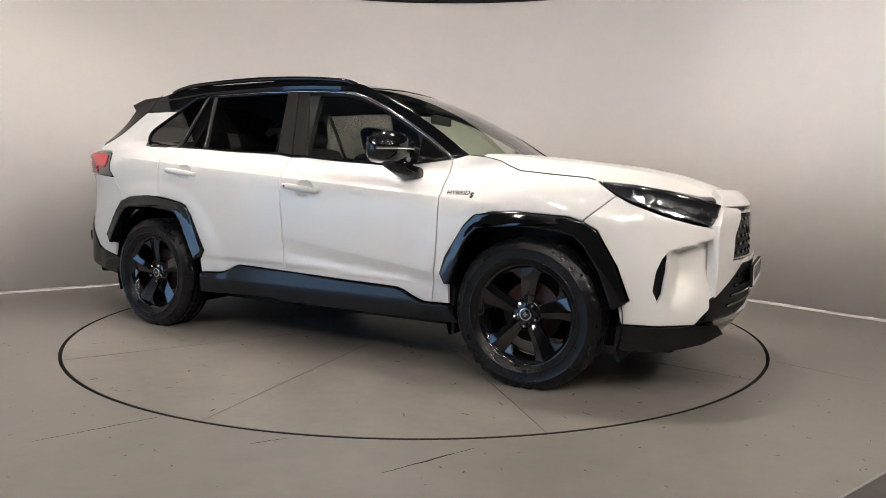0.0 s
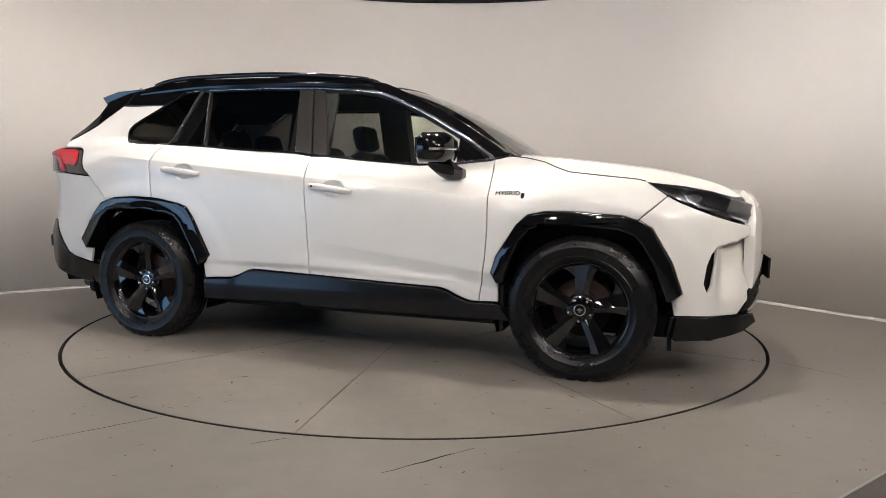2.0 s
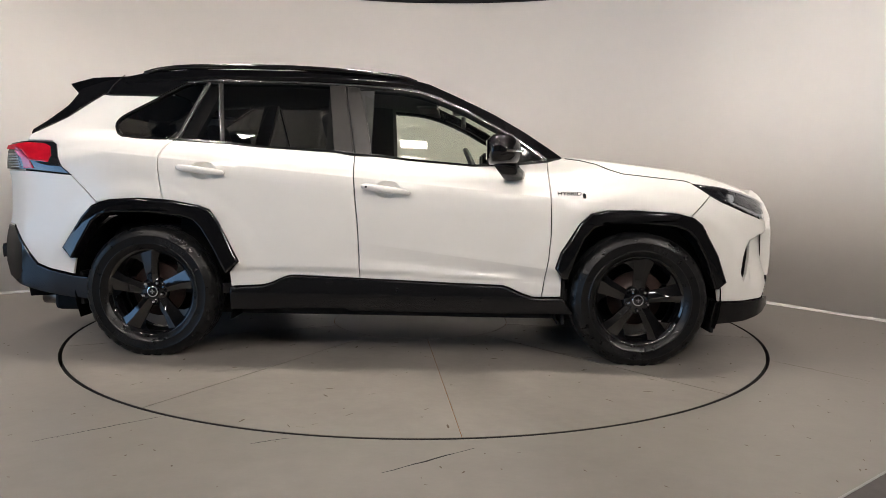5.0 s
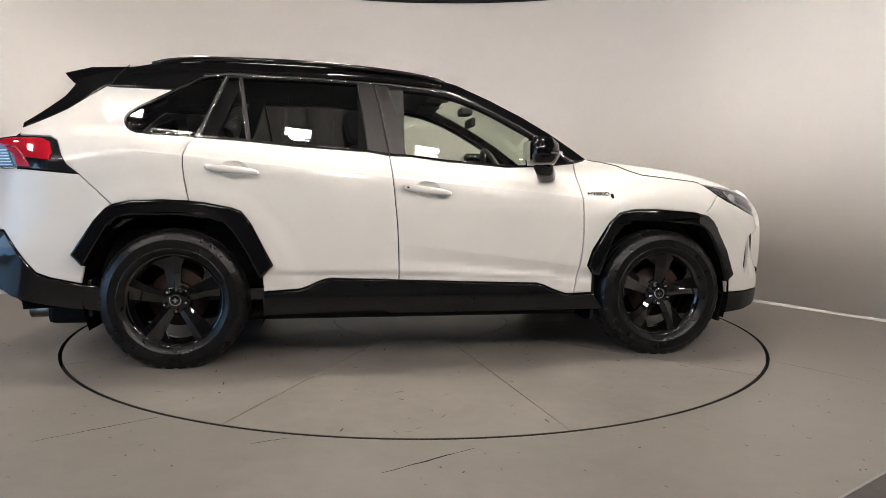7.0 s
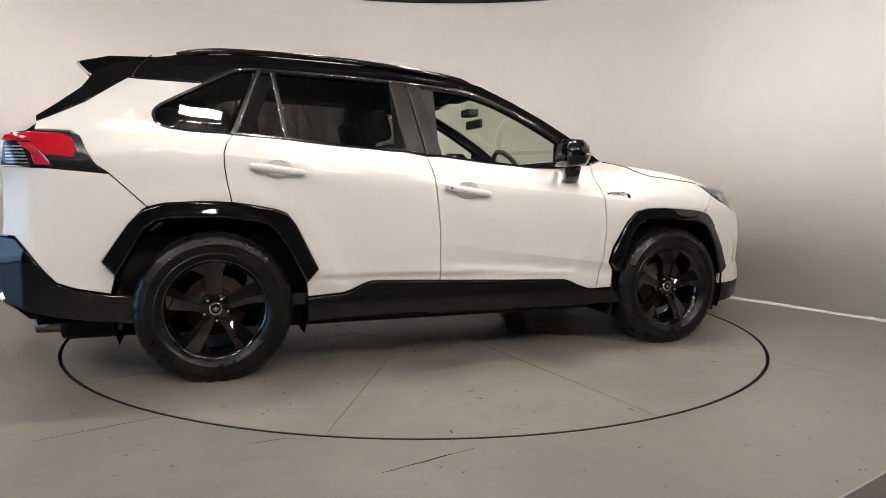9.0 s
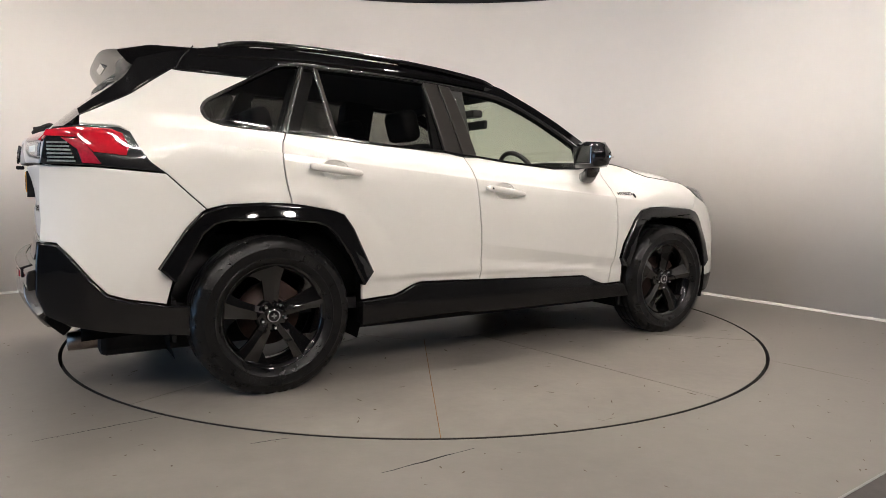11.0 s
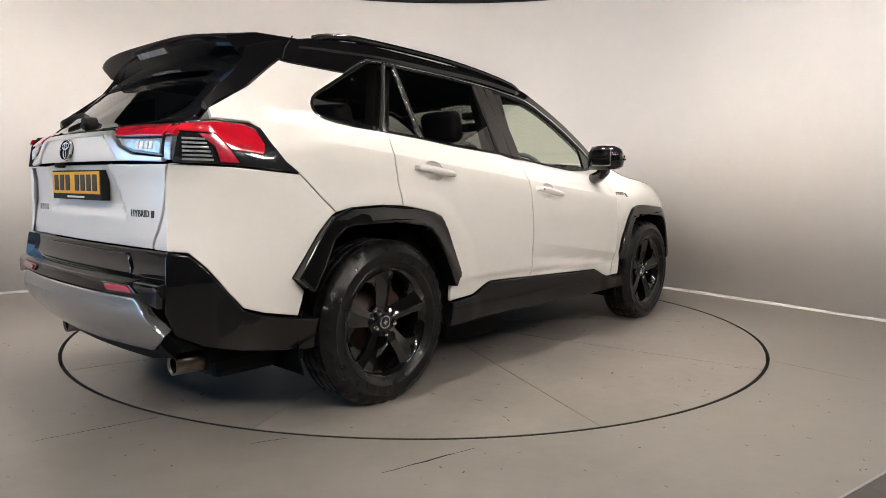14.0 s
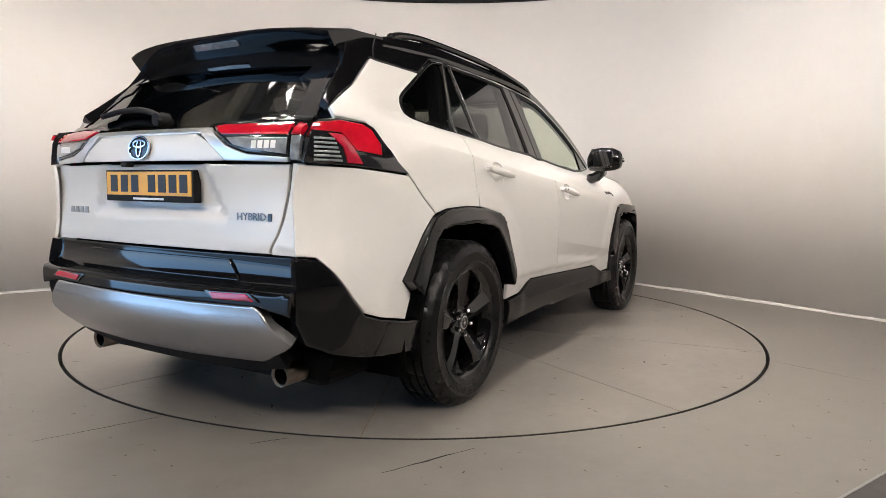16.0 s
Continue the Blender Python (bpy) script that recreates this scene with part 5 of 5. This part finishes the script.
    for s in (-1, 1):
        part("pillar_trim", loft([[Vector((x, s * y, z)) for x, y in ((-0.40, w), (-0.14, w), (-0.16, w - 0.06), (-0.38, w - 0.06))] for z, w in ((0.5, 0.80), (1.1, 0.735), (1.3, 0.665), (1.55, 0.575))]), CABIN, car)
        part("pillar_trim", loft([[Vector((x, s * y, z)) for x, y in ((x0, w), (x0 + 0.10, w), (x0 + 0.10, w - 0.06), (x0, w - 0.06))] for z, w, x0 in ((1.1, 0.735, -1.30), (1.3, 0.655, -1.22), (1.55, 0.56, -1.12))]), CABIN, car)
        part("door_card", sheet([(-1.2, 0.42), (0.86, 0.42), (0.86, 1.07), (0.4, 1.06), (-0.2, 1.10), (-1.2, 1.18)], RIGHT if s < 0 else LEFT, off=-0.09, thick=0.01, step=0.2, edge=0), LINER, car)


# ---- wheels ----
def wheel_meshes():
    M = {}
    R, W2 = 0.370, 0.108
    prof = [(0.235, -W2 + 0.02), (0.256, -W2 + 0.006), (0.30, -W2 - 0.004), (0.340, -W2 + 0.004), (0.358, -W2 + 0.016), (0.367, -W2 + 0.032)]
    for a in (-0.062, -0.022, 0.022, 0.062):
        prof += [(R - 0.001, a - 0.006), (R - 0.010, a - 0.004), (R - 0.010, a + 0.004), (R - 0.001, a + 0.006)]
    prof += [(0.367, W2 - 0.032), (0.358, W2 - 0.016), (0.341, W2 - 0.005), (0.323, W2 + 0.001), (0.318, W2 + 0.005), (0.312, W2 + 0.003), (0.278, W2 + 0.003), (0.274, W2 + 0.006), (0.267, W2 + 0.002), (0.258, W2 - 0.004), (0.249, W2 - 0.012), (0.240, W2 - 0.022)]
    k_out = {4, 5, 22, 23}

    def wob(i, k):
        return -0.007 if (k in k_out and i % 4 == 0) else (-0.005 if (k in (9, 10, 13, 14, 17, 18) and i % 8 == 3) else 0)
    M["tyre"] = revolve(prof, 144, wobble=wob)
    for v in M["tyre"].verts:  # flat where it stands
        if v.co.z < -0.3555:
            v.co.z = -0.3555
    M["rim"] = revolve([(0.215, -0.09), (0.226, -0.085), (0.205, -0.05), (0.200, 0.03), (0.214, 0.075), (0.226, 0.086), (0.234, 0.092), (0.238, 0.088), (0.236, 0.080)], 72)
    # a broad, twisted blade that forks towards the rim
    sp = bmesh.new()
    rows = []
    for r, a0, a1, o, th in ((0.040, -0.55, 0.55, 0.056, 0.03), (0.075, -0.42, 0.40, 0.064, 0.034), (0.12, -0.32, 0.27, 0.072, 0.034), (0.165, -0.28, 0.22, 0.078, 0.032), (0.205, -0.30, 0.20, 0.081, 0.030), (0.229, -0.33, 0.22, 0.083, 0.024)):
        am = (a0 + a1) / 2 - 0.04
        row = []
        for a, oo in ((a0, o - th), (a0, o - 0.010), (am - 0.03, o + 0.002), (am + 0.03, o - 0.002), (a1, o - 0.016), (a1, o - th)):
            row.append(Vector((r * math.cos(a), -oo, r * math.sin(a))))
        rows.append(row)
    add_loft(sp, rows)
    M["spoke"] = sp
    ed = bmesh.new()
    rows = []
    for r, a0, a1, o in ((0.165, 0.19, 0.25, 0.064), (0.195, 0.19, 0.36, 0.070), (0.215, 0.20, 0.48, 0.074), (0.231, 0.21, 0.62, 0.080)):
        rows.append([Vector((r * math.cos(a), -oo, r * math.sin(a))) for a, oo in ((a0, o - 0.022), (a0, o - 0.006), (a1, o - 0.002), (a1, o - 0.022))])
    add_loft(ed, rows)
    M["spoke_wing"] = ed
    M["hub"] = revolve([(0.0, 0.058), (0.04, 0.058), (0.062, 0.054), (0.078, 0.046), (0.080, 0.02)], 40)
    M["cap"] = revolve([(0.0, 0.068), (0.022, 0.0675), (0.030, 0.065), (0.034, 0.058)], 28)
    M["cap_ring"] = revolve([(0.025, 0.069), (0.029, 0.0695), (0.032, 0.067), (0.032, 0.06)], 28)
    nut = revolve([(0.0, 0.077), (0.006, 0.077), (0.0105, 0.072), (0.0105, 0.05)], 6)
    bmesh.ops.transform(nut, verts=nut.verts, matrix=pose(0.057, 0, 0))
    M["nut"] = nut
    M["disc"] = revolve([(0.05, 0.005), (0.10, 0.006), (0.102, -0.012), (0.148, -0.012), (0.148, -0.035), (0.05, -0.035)], 48)
    cal = bmesh.new()
    rows = [[Vector((r * math.cos(a), -o, r * math.sin(a))) for r, o in ((0.095, 0.012), (0.160, 0.016), (0.165, -0.05), (0.095, -0.05))] for a in np.linspace(0.5, 1.5, 6)]
    add_loft(cal, rows)
    M["caliper"] = cal
    mk = bmesh.new()
    add_box(mk, 0.284, 0.306, -W2 - 0.005, -W2 - 0.002, -0.007, 0.007)
    M["sidewall_mark"] = mk
    M["mark"] = box(-0.012, 0.012, -0.0705, -0.068, -0.003, 0.003)
    for k in ("rim", "spoke", "spoke_wing"):
        bmesh.ops.scale(M[k], vec=(1.055, 1.0, 1.055), verts=M[k].verts)
    out = {}
    for k, bm in M.items():
        me = bpy.data.meshes.new(k)
        bm.to_mesh(me)
        bm.free()
        if k in ("rim", "hub", "cap", "cap_ring", "disc"):
            me.polygons.foreach_set("use_smooth", [True] * len(me.polygons))
        if k == "tyre":
            me.polygons.foreach_set("use_smooth", [True] * len(me.polygons))
            me.set_sharp_from_angle(angle=radians(32))
        if k in ("spoke", "spoke_wing"):
            me.polygons.foreach_set("use_smooth", [True] * len(me.polygons))
            me.set_sharp_from_angle(angle=radians(24))
        me.materials.append({"tyre": RUBBER, "disc": STEEL, "caliper": STEEL, "nut": CHROME, "sidewall_mark": MARK, "cap_ring": CHROME, "mark": CHROME}.get(k, RIM))
        out[k] = me
    return out


WM = wheel_meshes()


def wheel(x, s, turn):
    y = 0.803
    w = part("wheel", WM["rim"], None, car, "gloss black five-spoke alloy wheel")
    w.matrix_local = pose(x, s * y, 0.356, 0, 0, 0 if s < 0 else 180)
    part("tyre", WM["tyre"], None, w, "black road tyre with grooved tread")
    for k in range(5):
        m = Matrix.Rotation(2 * math.pi * k / 5 + radians(turn), 4, "Y")
        part("spoke", WM["spoke"], None, w).matrix_local = m
        part("spoke_wing", WM["spoke_wing"], None, w).matrix_local = m
        part("wheel_nut", WM["nut"], None, w, "chrome wheel nut").matrix_local = Matrix.Rotation(2 * math.pi * (k + 0.5) / 5 + radians(turn), 4, "Y")
    for a0 in (0.9, 0.9 + math.pi):
        for k in range(6):
            part("sidewall_mark", WM["sidewall_mark"], None, w).matrix_local = Matrix.Rotation(-(a0 + k * 0.085), 4, "Y")
    part("hub", WM["hub"], None, w)
    part("hub_cap", WM["cap"], None, w)
    part("cap_ring", WM["cap_ring"], None, w)
    part("cap_mark", WM["mark"], None, w)
    part("cap_mark", WM["mark"], None, w).matrix_local = Matrix.Rotation(radians(90), 4, "Y")
    part("brake_disc", WM["disc"], None, w, "rusty steel brake disc")
    part("brake_caliper", WM["caliper"], None, w)


for s in (-1, 1):
    build_side(s)
build_rear()
build_front()
build_top()
build_cabin()
for x, turn in ((-1.345, -23), (1.345, -15)):
    for s in (-1, 1):
        wheel(x, s, turn)


# ---- what moves ----
def heading(t):
    return -30.28 + 5.659 * t + 0.0068 * (t - 8) ** 2 - 0.0011 * (t - 8) ** 3


def motions():
    times = [float(k) for k in range(17)]
    walk(turntable, [(t, pose(0, 0, 0, 0, 0, heading(t))) for t in times])
    walk(car, [(t, pose(0, 0, 0, 0, 0, heading(t)) @ pose(-0.084, -0.245, 0)) for t in times])


motions()
